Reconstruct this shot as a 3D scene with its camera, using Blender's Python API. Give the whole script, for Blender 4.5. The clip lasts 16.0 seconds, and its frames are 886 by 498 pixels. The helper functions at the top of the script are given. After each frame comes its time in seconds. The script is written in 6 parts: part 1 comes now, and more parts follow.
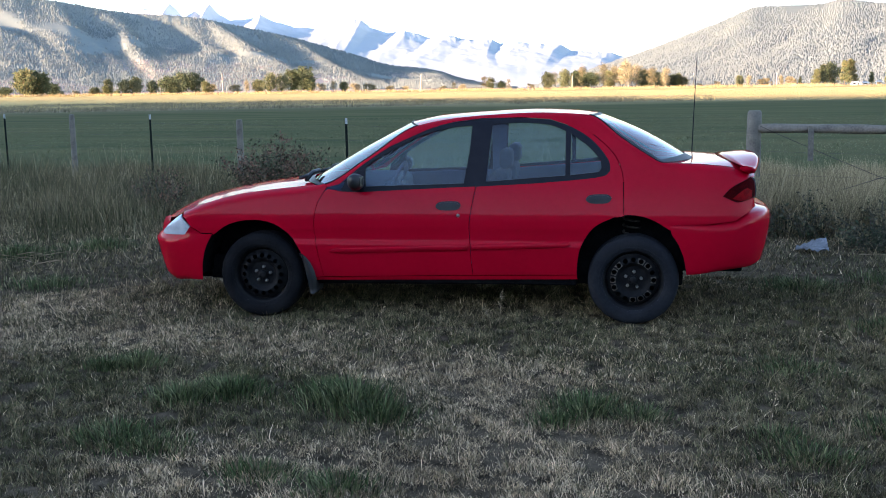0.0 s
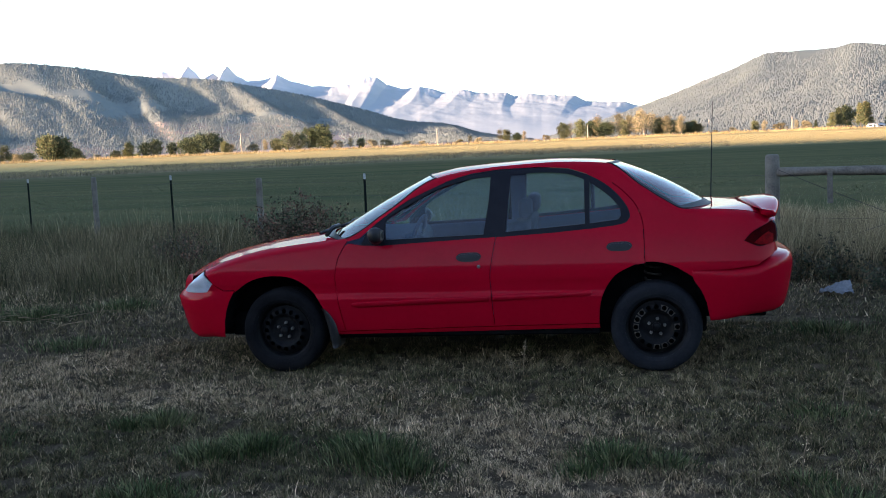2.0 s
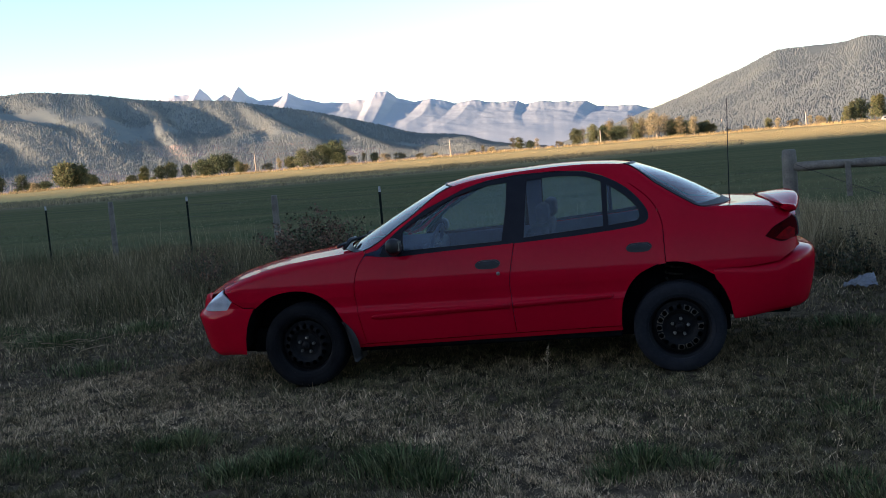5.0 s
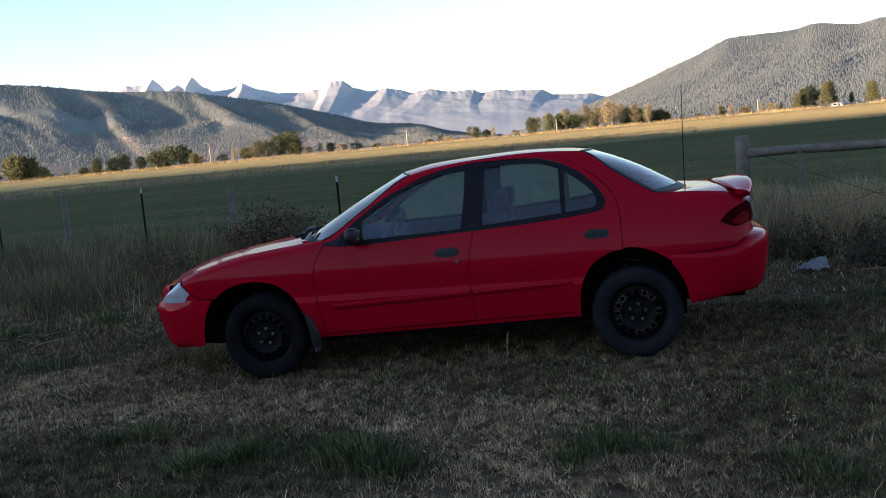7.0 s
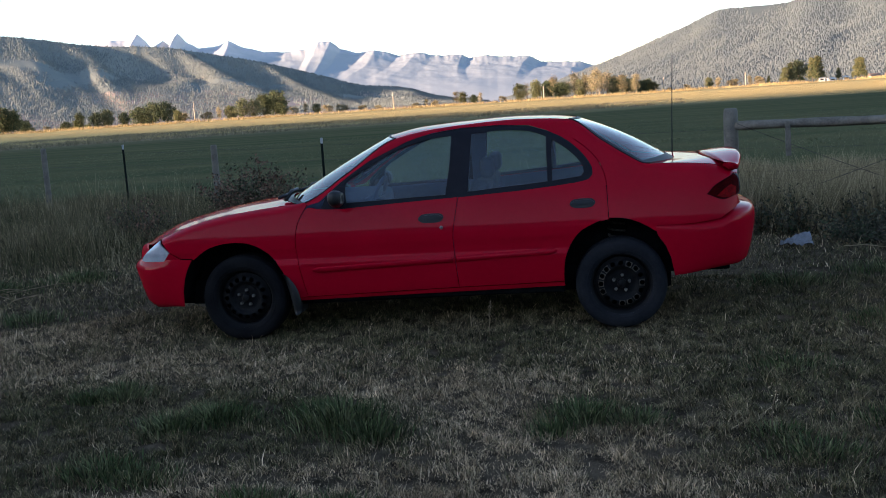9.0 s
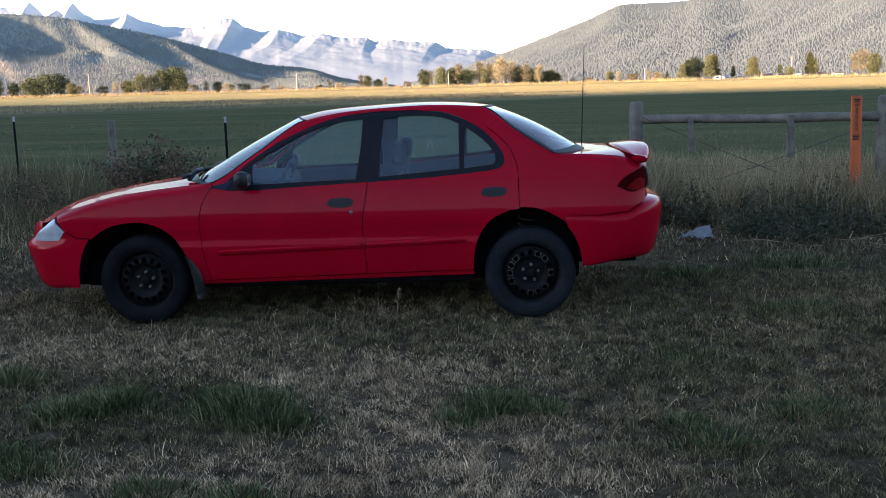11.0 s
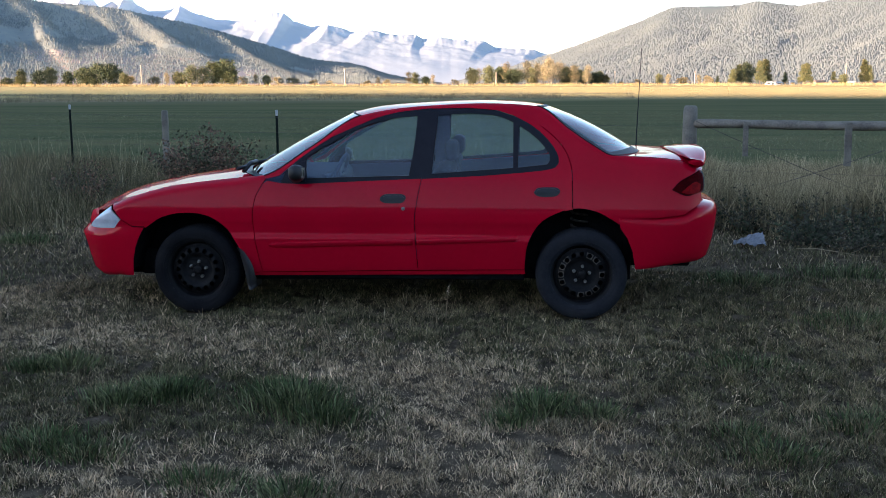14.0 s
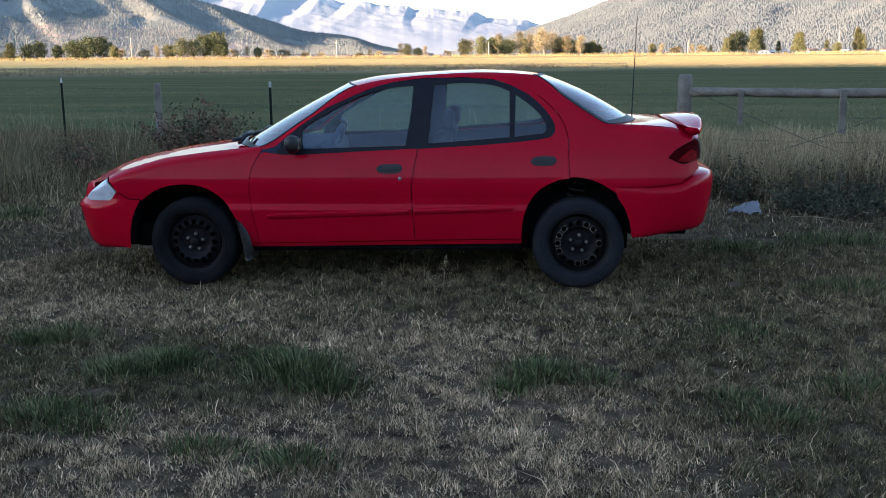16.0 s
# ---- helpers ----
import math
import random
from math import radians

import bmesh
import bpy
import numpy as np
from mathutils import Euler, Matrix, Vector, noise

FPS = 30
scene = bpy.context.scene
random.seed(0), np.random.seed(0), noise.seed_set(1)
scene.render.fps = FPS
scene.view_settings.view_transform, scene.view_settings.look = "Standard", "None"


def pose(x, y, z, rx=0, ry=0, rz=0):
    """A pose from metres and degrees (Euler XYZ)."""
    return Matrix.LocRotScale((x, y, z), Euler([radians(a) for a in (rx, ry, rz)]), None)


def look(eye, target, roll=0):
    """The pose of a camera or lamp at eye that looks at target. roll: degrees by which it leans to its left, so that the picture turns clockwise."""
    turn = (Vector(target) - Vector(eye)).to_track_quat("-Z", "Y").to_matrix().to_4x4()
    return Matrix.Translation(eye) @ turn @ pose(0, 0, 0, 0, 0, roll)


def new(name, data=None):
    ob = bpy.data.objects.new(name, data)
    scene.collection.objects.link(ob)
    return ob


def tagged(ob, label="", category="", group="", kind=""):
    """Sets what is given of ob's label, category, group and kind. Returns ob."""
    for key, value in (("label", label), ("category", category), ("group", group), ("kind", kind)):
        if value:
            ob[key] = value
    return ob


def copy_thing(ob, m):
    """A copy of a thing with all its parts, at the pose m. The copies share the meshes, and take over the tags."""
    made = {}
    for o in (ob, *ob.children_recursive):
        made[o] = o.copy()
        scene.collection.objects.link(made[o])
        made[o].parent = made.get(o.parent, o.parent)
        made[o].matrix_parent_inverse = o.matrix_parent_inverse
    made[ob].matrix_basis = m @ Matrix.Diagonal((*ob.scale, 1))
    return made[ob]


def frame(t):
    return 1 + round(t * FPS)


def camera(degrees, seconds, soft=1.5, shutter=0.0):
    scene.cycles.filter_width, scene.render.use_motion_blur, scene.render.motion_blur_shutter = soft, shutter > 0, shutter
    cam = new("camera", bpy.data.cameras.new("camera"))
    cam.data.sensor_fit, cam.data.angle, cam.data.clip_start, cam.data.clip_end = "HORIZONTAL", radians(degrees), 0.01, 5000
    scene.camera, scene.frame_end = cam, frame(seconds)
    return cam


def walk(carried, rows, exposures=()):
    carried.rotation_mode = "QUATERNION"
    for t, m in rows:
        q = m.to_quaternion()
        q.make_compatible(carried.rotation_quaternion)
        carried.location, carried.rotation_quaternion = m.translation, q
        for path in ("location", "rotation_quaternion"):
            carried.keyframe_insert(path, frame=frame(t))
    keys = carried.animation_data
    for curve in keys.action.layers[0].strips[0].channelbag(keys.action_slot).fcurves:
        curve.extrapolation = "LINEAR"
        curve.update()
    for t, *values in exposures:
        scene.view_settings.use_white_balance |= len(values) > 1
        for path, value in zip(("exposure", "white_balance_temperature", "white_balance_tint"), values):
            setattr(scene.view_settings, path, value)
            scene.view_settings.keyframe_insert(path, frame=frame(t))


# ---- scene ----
cam = camera(47.8, 16.0, soft=0.9)
PATH = [
    (0, (1.1, -7.633, 1.612), (0.786, -5.683, 1.298), -0.8),
    (0.5, (1.113, -7.661, 1.618), (0.801, -5.707, 1.33), -1.0),
    (1, (1.13, -7.64, 1.611), (0.838, -5.674, 1.389), -1.8),
    (1.5, (1.105, -7.647, 1.601), (0.801, -5.683, 1.372), -1.4),
    (2, (1.092, -7.637, 1.604), (0.74, -5.68, 1.396), -2.4),
    (2.5, (1.082, -7.61, 1.598), (0.744, -5.654, 1.356), -2.2),
    (3, (1.061, -7.629, 1.598), (0.73, -5.669, 1.378), -1.4),
    (3.5, (1.059, -7.629, 1.601), (0.668, -5.676, 1.426), -3.5),
    (4, (1.072, -7.606, 1.596), (0.673, -5.654, 1.416), -4.5),
    (6.3, (1.08, -7.605, 1.58), (0.722, -5.647, 1.39), -4.9),
    (6.5, (1.076, -7.585, 1.582), (0.73, -5.625, 1.384), -4.9),
    (7, (1.072, -7.612, 1.578), (0.768, -5.647, 1.366), -5.3),
    (7.5, (1.069, -7.611, 1.574), (0.788, -5.648, 1.315), -5.1),
    (8, (1.072, -7.609, 1.576), (0.775, -5.648, 1.315), -5.4),
    (8.5, (1.089, -7.629, 1.571), (0.796, -5.667, 1.317), -5.6),
    (9, (1.057, -7.546, 1.576), (0.782, -5.585, 1.292), -3.7),
    (9.5, (1.031, -7.518, 1.569), (0.857, -5.55, 1.259), -2.9),
    (9.7, (1.03, -7.459, 1.562), (0.921, -5.489, 1.232), -2.9),
    (11.8, (0.911, -7.494, 1.581), (0.806, -5.518, 1.288), -0.6),
    (12, (0.892, -7.507, 1.574), (0.722, -5.534, 1.289), 1.0),
    (12.5, (0.909, -7.468, 1.577), (0.805, -5.492, 1.287), 0.4),
    (13, (0.899, -7.463, 1.568), (0.771, -5.494, 1.241), -0.6),
    (13.5, (0.913, -7.475, 1.561), (0.748, -5.512, 1.215), -0.1),
    (14, (0.931, -7.455, 1.572), (0.768, -5.488, 1.248), -0.1),
    (14.5, (0.928, -7.464, 1.57), (0.788, -5.49, 1.282), 1.1),
    (15, (0.912, -7.478, 1.566), (0.753, -5.51, 1.249), 1.1),
    (15.5, (0.919, -7.484, 1.559), (0.771, -5.519, 1.214), -0.1),
    (16, (0.909, -7.47, 1.559), (0.759, -5.512, 1.18), -0.5),
]
EXPOSURES = [(t, e + 0.22, 6650, 22) for t, e in ((0.0, 2.55), (2.0, 1.95), (3.5, 1.6), (5.5, 1.4), (7.0, 1.35), (7.6, 1.38), (8.5, 1.55), (9.5, 1.65), (11.8, 2.1), (12.5, 2.15), (14.0, 2.15), (16.0, 2.2))]
walk(cam, [(t, look(eye, target, roll)) for t, eye, target, roll in PATH], EXPOSURES)

# ---- light ----
SUN_EL, SUN_AZ = radians(7.0), (-0.80, -0.60)
world = bpy.data.worlds.new("evening_sky")
scene.world = world
world.use_nodes = True
wn = world.node_tree.nodes
sky = wn.new("ShaderNodeTexSky")
sky.sky_type, sky.sun_disc = "NISHITA", False
sky.sun_elevation = SUN_EL
sky.sun_rotation = math.atan2(SUN_AZ[0], SUN_AZ[1])
sky.air_density, sky.dust_density, sky.ozone_density = 0.88, 0.25, 1.6
sky.altitude = 500
world.node_tree.links.new(sky.outputs[0], wn["Background"].inputs[0])
wn["Background"].inputs[1].default_value = 0.15
sun = new("sun", bpy.data.lights.new("sun", "SUN"))
sun.data.energy, sun.data.angle, sun.data.color = 5.0, radians(0.5), (1.0, 0.77, 0.52)
sun.matrix_world = look((SUN_AZ[0] * math.cos(SUN_EL), SUN_AZ[1] * math.cos(SUN_EL), math.sin(SUN_EL)), (0, 0, 0))


# ---- materials ----
def material(name, base, rough=0.8, metal=0.0, other=None, scale=5.0, bump=0.0, bump_scale=40.0, coat=0.0, spec=0.5):
    """A principled material, mottled between two colours at two scales, with fine relief."""
    m = bpy.data.materials.new(name)
    m.use_nodes = True
    nt = m.node_tree
    b = nt.nodes["Principled BSDF"]
    b.inputs["Base Color"].default_value = (*base, 1)
    b.inputs["Roughness"].default_value, b.inputs["Metallic"].default_value = rough, metal
    b.inputs["Coat Weight"].default_value, b.inputs["Coat Roughness"].default_value = coat, 0.06
    b.inputs["Specular IOR Level"].default_value = spec
    co = nt.nodes.new("ShaderNodeTexCoord")
    if other:
        n1, n2 = nt.nodes.new("ShaderNodeTexNoise"), nt.nodes.new("ShaderNodeTexNoise")
        for n, s in ((n1, scale), (n2, scale * 9)):
            n.inputs["Scale"].default_value, n.inputs["Detail"].default_value = s, 5
            nt.links.new(co.outputs["Object"], n.inputs["Vector"])
        add = nt.nodes.new("ShaderNodeMath")
        add.operation = "MULTIPLY_ADD"
        nt.links.new(n2.outputs["Fac"], add.inputs[0])
        add.inputs[1].default_value = 0.6
        nt.links.new(n1.outputs["Fac"], add.inputs[2])
        ramp = nt.nodes.new("ShaderNodeMapRange")
        ramp.inputs["From Min"].default_value, ramp.inputs["From Max"].default_value = 0.6, 1.0
        nt.links.new(add.outputs[0], ramp.inputs["Value"])
        mix = nt.nodes.new("ShaderNodeMix")
        mix.data_type = "RGBA"
        mix.inputs["A"].default_value, mix.inputs["B"].default_value = (*base, 1), (*other, 1)
        nt.links.new(ramp.outputs[0], mix.inputs["Factor"])
        nt.links.new(mix.outputs["Result"], b.inputs["Base Color"])
    if bump:
        n3, bp = nt.nodes.new("ShaderNodeTexNoise"), nt.nodes.new("ShaderNodeBump")
        n3.inputs["Scale"].default_value, n3.inputs["Detail"].default_value = bump_scale, 4
        nt.links.new(co.outputs["Object"], n3.inputs["Vector"])
        bp.inputs["Strength"].default_value, bp.inputs["Distance"].default_value = bump, 0.02
        nt.links.new(n3.outputs["Fac"], bp.inputs["Height"])
        nt.links.new(bp.outputs[0], b.inputs["Normal"])
    return m


def glass(name, tint, rough=0.0, ior=1.6, dust=0.0):
    """Thin car glass: tinted see-through with a mirror-like skin."""
    m = bpy.data.materials.new(name)
    m.use_nodes = True
    nt = m.node_tree
    nt.nodes.remove(nt.nodes["Principled BSDF"])
    t, g, x, f = [nt.nodes.new("ShaderNode" + k) for k in ("BsdfTransparent", "BsdfGlossy", "MixShader", "Fresnel")]
    t.inputs[0].default_value = (*tint, 1)
    g.inputs["Roughness"].default_value = rough
    f.inputs["IOR"].default_value = ior
    nt.links.new(f.outputs[0], x.inputs[0])
    nt.links.new(t.outputs[0], x.inputs[1])
    nt.links.new(g.outputs[0], x.inputs[2])
    film, over, streak, weight = [nt.nodes.new("ShaderNode" + k) for k in ("BsdfDiffuse", "MixShader", "TexNoise", "MapRange")]
    film.inputs[0].default_value = (0.42, 0.50, 0.60, 1)
    streak.inputs["Scale"].default_value, streak.inputs["Detail"].default_value = 5, 5
    weight.inputs["From Min"].default_value, weight.inputs["From Max"].default_value = 0.3, 0.7
    weight.inputs["To Min"].default_value, weight.inputs["To Max"].default_value = dust * 0.7, dust * 1.3
    nt.links.new(streak.outputs["Fac"], weight.inputs["Value"])
    nt.links.new(weight.outputs[0], over.inputs[0])
    nt.links.new(x.outputs[0], over.inputs[1])
    nt.links.new(film.outputs[0], over.inputs[2])
    nt.links.new(over.outputs[0], nt.nodes["Material Output"].inputs[0])
    return m


def grass_material(name, green, straw, patch_scale, lo, hi, dim=0.32, bright=1.8, clump=0.0):
    """Blades that vary one by one between straw and green, in patches."""
    m = bpy.data.materials.new(name)
    m.use_nodes = True
    nt = m.node_tree
    b = nt.nodes["Principled BSDF"]
    b.inputs["Roughness"].default_value = 0.7
    b.inputs["Specular IOR Level"].default_value = 0.08
    co, geo, n = nt.nodes.new("ShaderNodeTexCoord"), nt.nodes.new("ShaderNodeNewGeometry"), nt.nodes.new("ShaderNodeTexNoise")
    n.inputs["Scale"].default_value, n.inputs["Detail"].default_value = patch_scale, 3
    nt.links.new(co.outputs["Object"], n.inputs["Vector"])
    r, add, mr = nt.nodes.new("ShaderNodeMath"), nt.nodes.new("ShaderNodeMath"), nt.nodes.new("ShaderNodeMapRange")
    r.operation, add.operation = "MULTIPLY_ADD", "ADD"
    nt.links.new(geo.outputs["Random Per Island"], r.inputs[0])
    r.inputs[1].default_value, r.inputs[2].default_value = 0.5, -0.25
    nt.links.new(r.outputs[0], add.inputs[0])
    nt.links.new(n.outputs["Fac"], add.inputs[1])
    mr.inputs["From Min"].default_value, mr.inputs["From Max"].default_value = lo, hi
    nt.links.new(add.outputs[0], mr.inputs["Value"])
    mix, hsv = nt.nodes.new("ShaderNodeMix"), nt.nodes.new("ShaderNodeHueSaturation")
    mix.data_type = "RGBA"
    mix.inputs["A"].default_value, mix.inputs["B"].default_value = (*green, 1), (*straw, 1)
    nt.links.new(mr.outputs[0], mix.inputs["Factor"])
    nt.links.new(mix.outputs["Result"], hsv.inputs["Color"])
    v = nt.nodes.new("ShaderNodeMapRange")
    v.inputs["To Min"].default_value, v.inputs["To Max"].default_value = dim, bright
    w = nt.nodes.new("ShaderNodeTexWhiteNoise")
    w.noise_dimensions = "1D"
    nt.links.new(geo.outputs["Random Per Island"], w.inputs["W"])
    nt.links.new(w.outputs["Value"], v.inputs["Value"])
    fine, lift, tone = [nt.nodes.new("ShaderNode" + k) for k in ("TexNoise", "MapRange", "Math")]
    fine.inputs["Scale"].default_value, fine.inputs["Detail"].default_value = patch_scale * 9, 3
    nt.links.new(co.outputs["Object"], fine.inputs["Vector"])
    lift.inputs["From Min"].default_value, lift.inputs["From Max"].default_value = 0.35, 0.65
    lift.inputs["To Min"].default_value, lift.inputs["To Max"].default_value = 1 - clump, 1 + clump
    nt.links.new(fine.outputs["Fac"], lift.inputs["Value"])
    tone.operation = "MULTIPLY"
    nt.links.new(v.outputs[0], tone.inputs[0])
    nt.links.new(lift.outputs[0], tone.inputs[1])
    nt.links.new(tone.outputs[0], hsv.inputs["Value"])
    nt.links.new(hsv.outputs[0], b.inputs["Base Color"])
    return m


RED = material("red_car_paint", (0.345, 0.0022, 0.013), 0.5, 0.0, (0.38, 0.0026, 0.015), 3, coat=0.54, spec=0.0)
nt = RED.node_tree
pb = nt.nodes["Principled BSDF"]
pb.inputs["Coat Roughness"].default_value, pb.inputs["Coat IOR"].default_value = 0.05, 1.27
pco, pn, pbump = [nt.nodes.new("ShaderNode" + k) for k in ("TexCoord", "TexNoise", "Bump")]
pn.inputs["Scale"].default_value, pn.inputs["Detail"].default_value = 1.7, 2
pbump.inputs["Strength"].default_value, pbump.inputs["Distance"].default_value = 0.08, 0.03
nt.links.new(pco.outputs["Object"], pn.inputs["Vector"])
nt.links.new(pn.outputs["Fac"], pbump.inputs["Height"])
nt.links.new(pbump.outputs[0], pb.inputs["Coat Normal"])
BLACK = material("black_plastic", (0.010, 0.010, 0.011), 0.45, 0.0, (0.016, 0.016, 0.017), 20, 0.05, 300, spec=0.35)
FRAME_BLACK = material("black_window_trim", (0.010, 0.010, 0.014), 0.5, 0.0, (0.014, 0.014, 0.018), 12, spec=0.10)
DARK = material("underbody_dark", (0.005, 0.005, 0.006), 0.9, 0.0, (0.011, 0.011, 0.011), 9, 0.3, 60, spec=0.0)
RUBBER = material("tyre_rubber", (0.0035, 0.0035, 0.0045), 0.85, 0.0, (0.009, 0.009, 0.010), 7, 0.15, 150, spec=0.10)
DUSTY = material("dusty_tyre_rubber", (0.011, 0.012, 0.015), 0.9, 0.0, (0.019, 0.020, 0.023), 6, 0.15, 150, spec=0.10)
STEEL = material("black_steel_wheel", (0.0035, 0.0035, 0.0045), 0.55, 0.0, (0.010, 0.0095, 0.009), 22, 0.1, 120, spec=0.10)
WORN = material("worn_steel", (0.10, 0.082, 0.062), 0.7, 0.3, (0.012, 0.011, 0.011), 45, 0.1, 200)
CHROME = material("lug_steel", (0.26, 0.24, 0.20), 0.5, 0.6, (0.15, 0.14, 0.12), 60)
CABIN = material("grey_cabin_trim", (0.046, 0.066, 0.105), 0.8, 0.0, (0.060, 0.082, 0.125), 25, 0.1, 200)
SEAT_CLOTH = material("grey_seat_cloth", (0.042, 0.048, 0.062), 0.95, 0.0, (0.058, 0.064, 0.080), 60, 0.2, 500)
GLASS = glass("side_glass", (0.78, 0.93, 0.92), ior=1.45, dust=0.075)
WINDSCREEN = glass("windscreen_glass", (0.50, 0.60, 0.63), ior=1.42)
LAMP_CLEAR = material("headlamp_lens", (0.34, 0.37, 0.41), 0.3, 0.1, (0.48, 0.50, 0.54), 14, coat=0.5)
LAMP_GLOW = material("taillamp_reflector", (0.22, 0.002, 0.004), 0.4, 0.0, (0.11, 0.0015, 0.003), 30, coat=0.05, spec=0.0)
LAMP_RED = material("taillamp_lens", (0.06, 0.001, 0.002), 0.4, 0.0, (0.02, 0.001, 0.0015), 14, coat=0.02, spec=0.0)
POST_WOOD = material("weathered_grey_wood", (0.22, 0.195, 0.160), 0.9, 0.0, (0.115, 0.102, 0.085), 6, 0.5, 60, spec=0.05)
T_GREEN = material("dark_green_post_paint", (0.007, 0.012, 0.010), 0.6, 0.0, (0.010, 0.013, 0.012), 15, spec=0.05)
T_WHITE = material("white_post_tip_paint", (0.45, 0.45, 0.44), 0.7, 0.0, (0.30, 0.30, 0.29), 20)
WIRE = material("rusty_fence_wire", (0.09, 0.075, 0.065), 0.6, 0.7, (0.05, 0.04, 0.035), 30)
ORANGE = material("orange_marker_plastic", (0.62, 0.125, 0.03), 0.55, 0.0, (0.50, 0.10, 0.03), 9, 0.05, 80)
INK = material("black_ink", (0.015, 0.013, 0.012), 0.7)
PAPER = material("crumpled_white_paper", (0.17, 0.175, 0.185), 0.8, 0.0, (0.10, 0.105, 0.115), 12, 0.3, 30)
GRASS_LAWN = grass_material("lawn_blades", (0.069, 0.065, 0.028), (0.218, 0.160, 0.093), 0.9, 0.40, 0.75, 0.28, 1.75, 0.45)
GRASS_DRY = grass_material("dry_lawn_blades", (0.235, 0.163, 0.096), (0.50, 0.360, 0.225), 1.4, 0.30, 0.65, 0.28, 1.75, 0.40)
GRASS_TUFT = grass_material("green_tuft_blades", (0.041, 0.058, 0.021), (0.155, 0.145, 0.073), 3.0, 0.40, 0.85, 0.3, 2.1, 0.3)
GRASS_TALL = grass_material("tall_dry_grass", (0.050, 0.052, 0.022), (0.235, 0.175, 0.100), 0.7, 0.38, 0.78)
GRASS_STRAW = grass_material("tall_straw", (0.16, 0.13, 0.068), (0.40, 0.31, 0.185), 0.8, 0.25, 0.65)
GRASS_FIELD = grass_material("hayfield_blades", (0.112, 0.128, 0.064), (0.21, 0.19, 0.105), 0.05, 0.42, 0.80, 0.72, 1.28)
# dry grass with the low sun's gold put into its colour
GRASS_GOLD = grass_material("sunlit_dry_blades", (0.44, 0.32, 0.135), (0.52, 0.39, 0.175), 0.02, 0.30, 0.60, 0.94, 1.06)
GRASS_BROWN = grass_material("brown_seeding_grass", (0.12, 0.105, 0.060), (0.23, 0.19, 0.125), 0.05, 0.35, 0.65, 0.6, 1.5)
GRASS_RANK = grass_material("rank_golden_grass", (0.26, 0.19, 0.085), (0.46, 0.34, 0.16), 0.05, 0.35, 0.65, 0.5, 1.3)
WEED_DARK = grass_material("dark_weed_leaves", (0.026, 0.034, 0.016), (0.080, 0.064, 0.042), 3.0, 0.40, 0.75)
SHRUB_LEAF = grass_material("russet_shrub_leaves", (0.055, 0.058, 0.032), (0.16, 0.082, 0.056), 2.5, 0.35, 0.7)
TREE_LEAF = grass_material("tree_leaves", (0.070, 0.085, 0.040), (0.175, 0.150, 0.072), 0.05, 0.40, 0.70, 0.6, 1.4)
TREE_DARK = grass_material("dark_tree_leaves", (0.045, 0.060, 0.032), (0.105, 0.105, 0.050), 0.05, 0.40, 0.75, 0.6, 1.4)
TREE_GOLD = grass_material("autumn_tree_leaves", (0.14, 0.125, 0.065), (0.34, 0.265, 0.165), 0.05, 0.35, 0.65, 0.6, 1.4)
BARK = material("bark", (0.11, 0.085, 0.06), 0.9, 0.0, (0.06, 0.05, 0.04), 3, 0.5, 20)
POLE_WOOD = material("utility_pole_wood", (0.46, 0.38, 0.29), 0.85, 0.0, (0.36, 0.29, 0.22), 1, 0.2, 10)
HOUSE_WHITE = material("white_siding", (0.60, 0.59, 0.57), 0.7, 0.0, (0.50, 0.49, 0.48), 0.6)
HOUSE_ROOF = material("brown_roofing", (0.20, 0.14, 0.11), 0.9, 0.0, (0.13, 0.10, 0.09), 0.8)
WINDOW_DARK = material("dark_window_pane", (0.02, 0.022, 0.026), 0.1)


# ---- helpers of the scene ----
def smooth(a, b, t):
    t = min(1.0, max(0.0, (t - a) / (b - a)))
    return t * t * (3 - 2 * t)


def curve_at(t, xs, ys):
    """A smooth curve through knots, without overshoot."""
    n = len(xs)
    if t <= xs[0]:
        return ys[0]
    if t >= xs[-1]:
        return ys[-1]
    d = [(ys[i + 1] - ys[i]) / (xs[i + 1] - xs[i]) for i in range(n - 1)]
    m = [d[0]] + [0 if d[i - 1] * d[i] <= 0 else 2 * d[i - 1] * d[i] / (d[i - 1] + d[i]) for i in range(1, n - 1)] + [d[-1]]
    i = max(k for k in range(n - 1) if xs[k] <= t)
    h = xs[i + 1] - xs[i]
    s = (t - xs[i]) / h
    return (1 + 2 * s) * (1 - s) ** 2 * ys[i] + s * (1 - s) ** 2 * h * m[i] + s * s * (3 - 2 * s) * ys[i + 1] + s * s * (s - 1) * h * m[i + 1]


def mesh_object(name, verts, faces, mat, parent=None, label="", shade=True, normals=None):
    me = bpy.data.meshes.new(name)
    me.from_pydata(verts, [], faces)
    me.materials.append(mat)
    if shade:
        me.shade_smooth()
    me.update()
    if normals is not None:
        me.normals_split_custom_set_from_vertices(normals)
    ob = new(name, me)
    ob.parent = parent
    if label:
        tagged(ob, label)
    return ob


def part(name, bm, mat, parent, label="", shade=True):
    me = bpy.data.meshes.new(name)
    bm.to_mesh(me)
    bm.free()
    me.materials.append(mat)
    if shade:
        me.shade_smooth()
    ob = new(name, me)
    ob.parent = parent
    if label:
        tagged(ob, label)
    return ob


def empty(name, label, category, group="", kind=""):
    ob = new(name)
    ob.empty_display_size = 0.1
    return tagged(ob, label, category, group, kind)


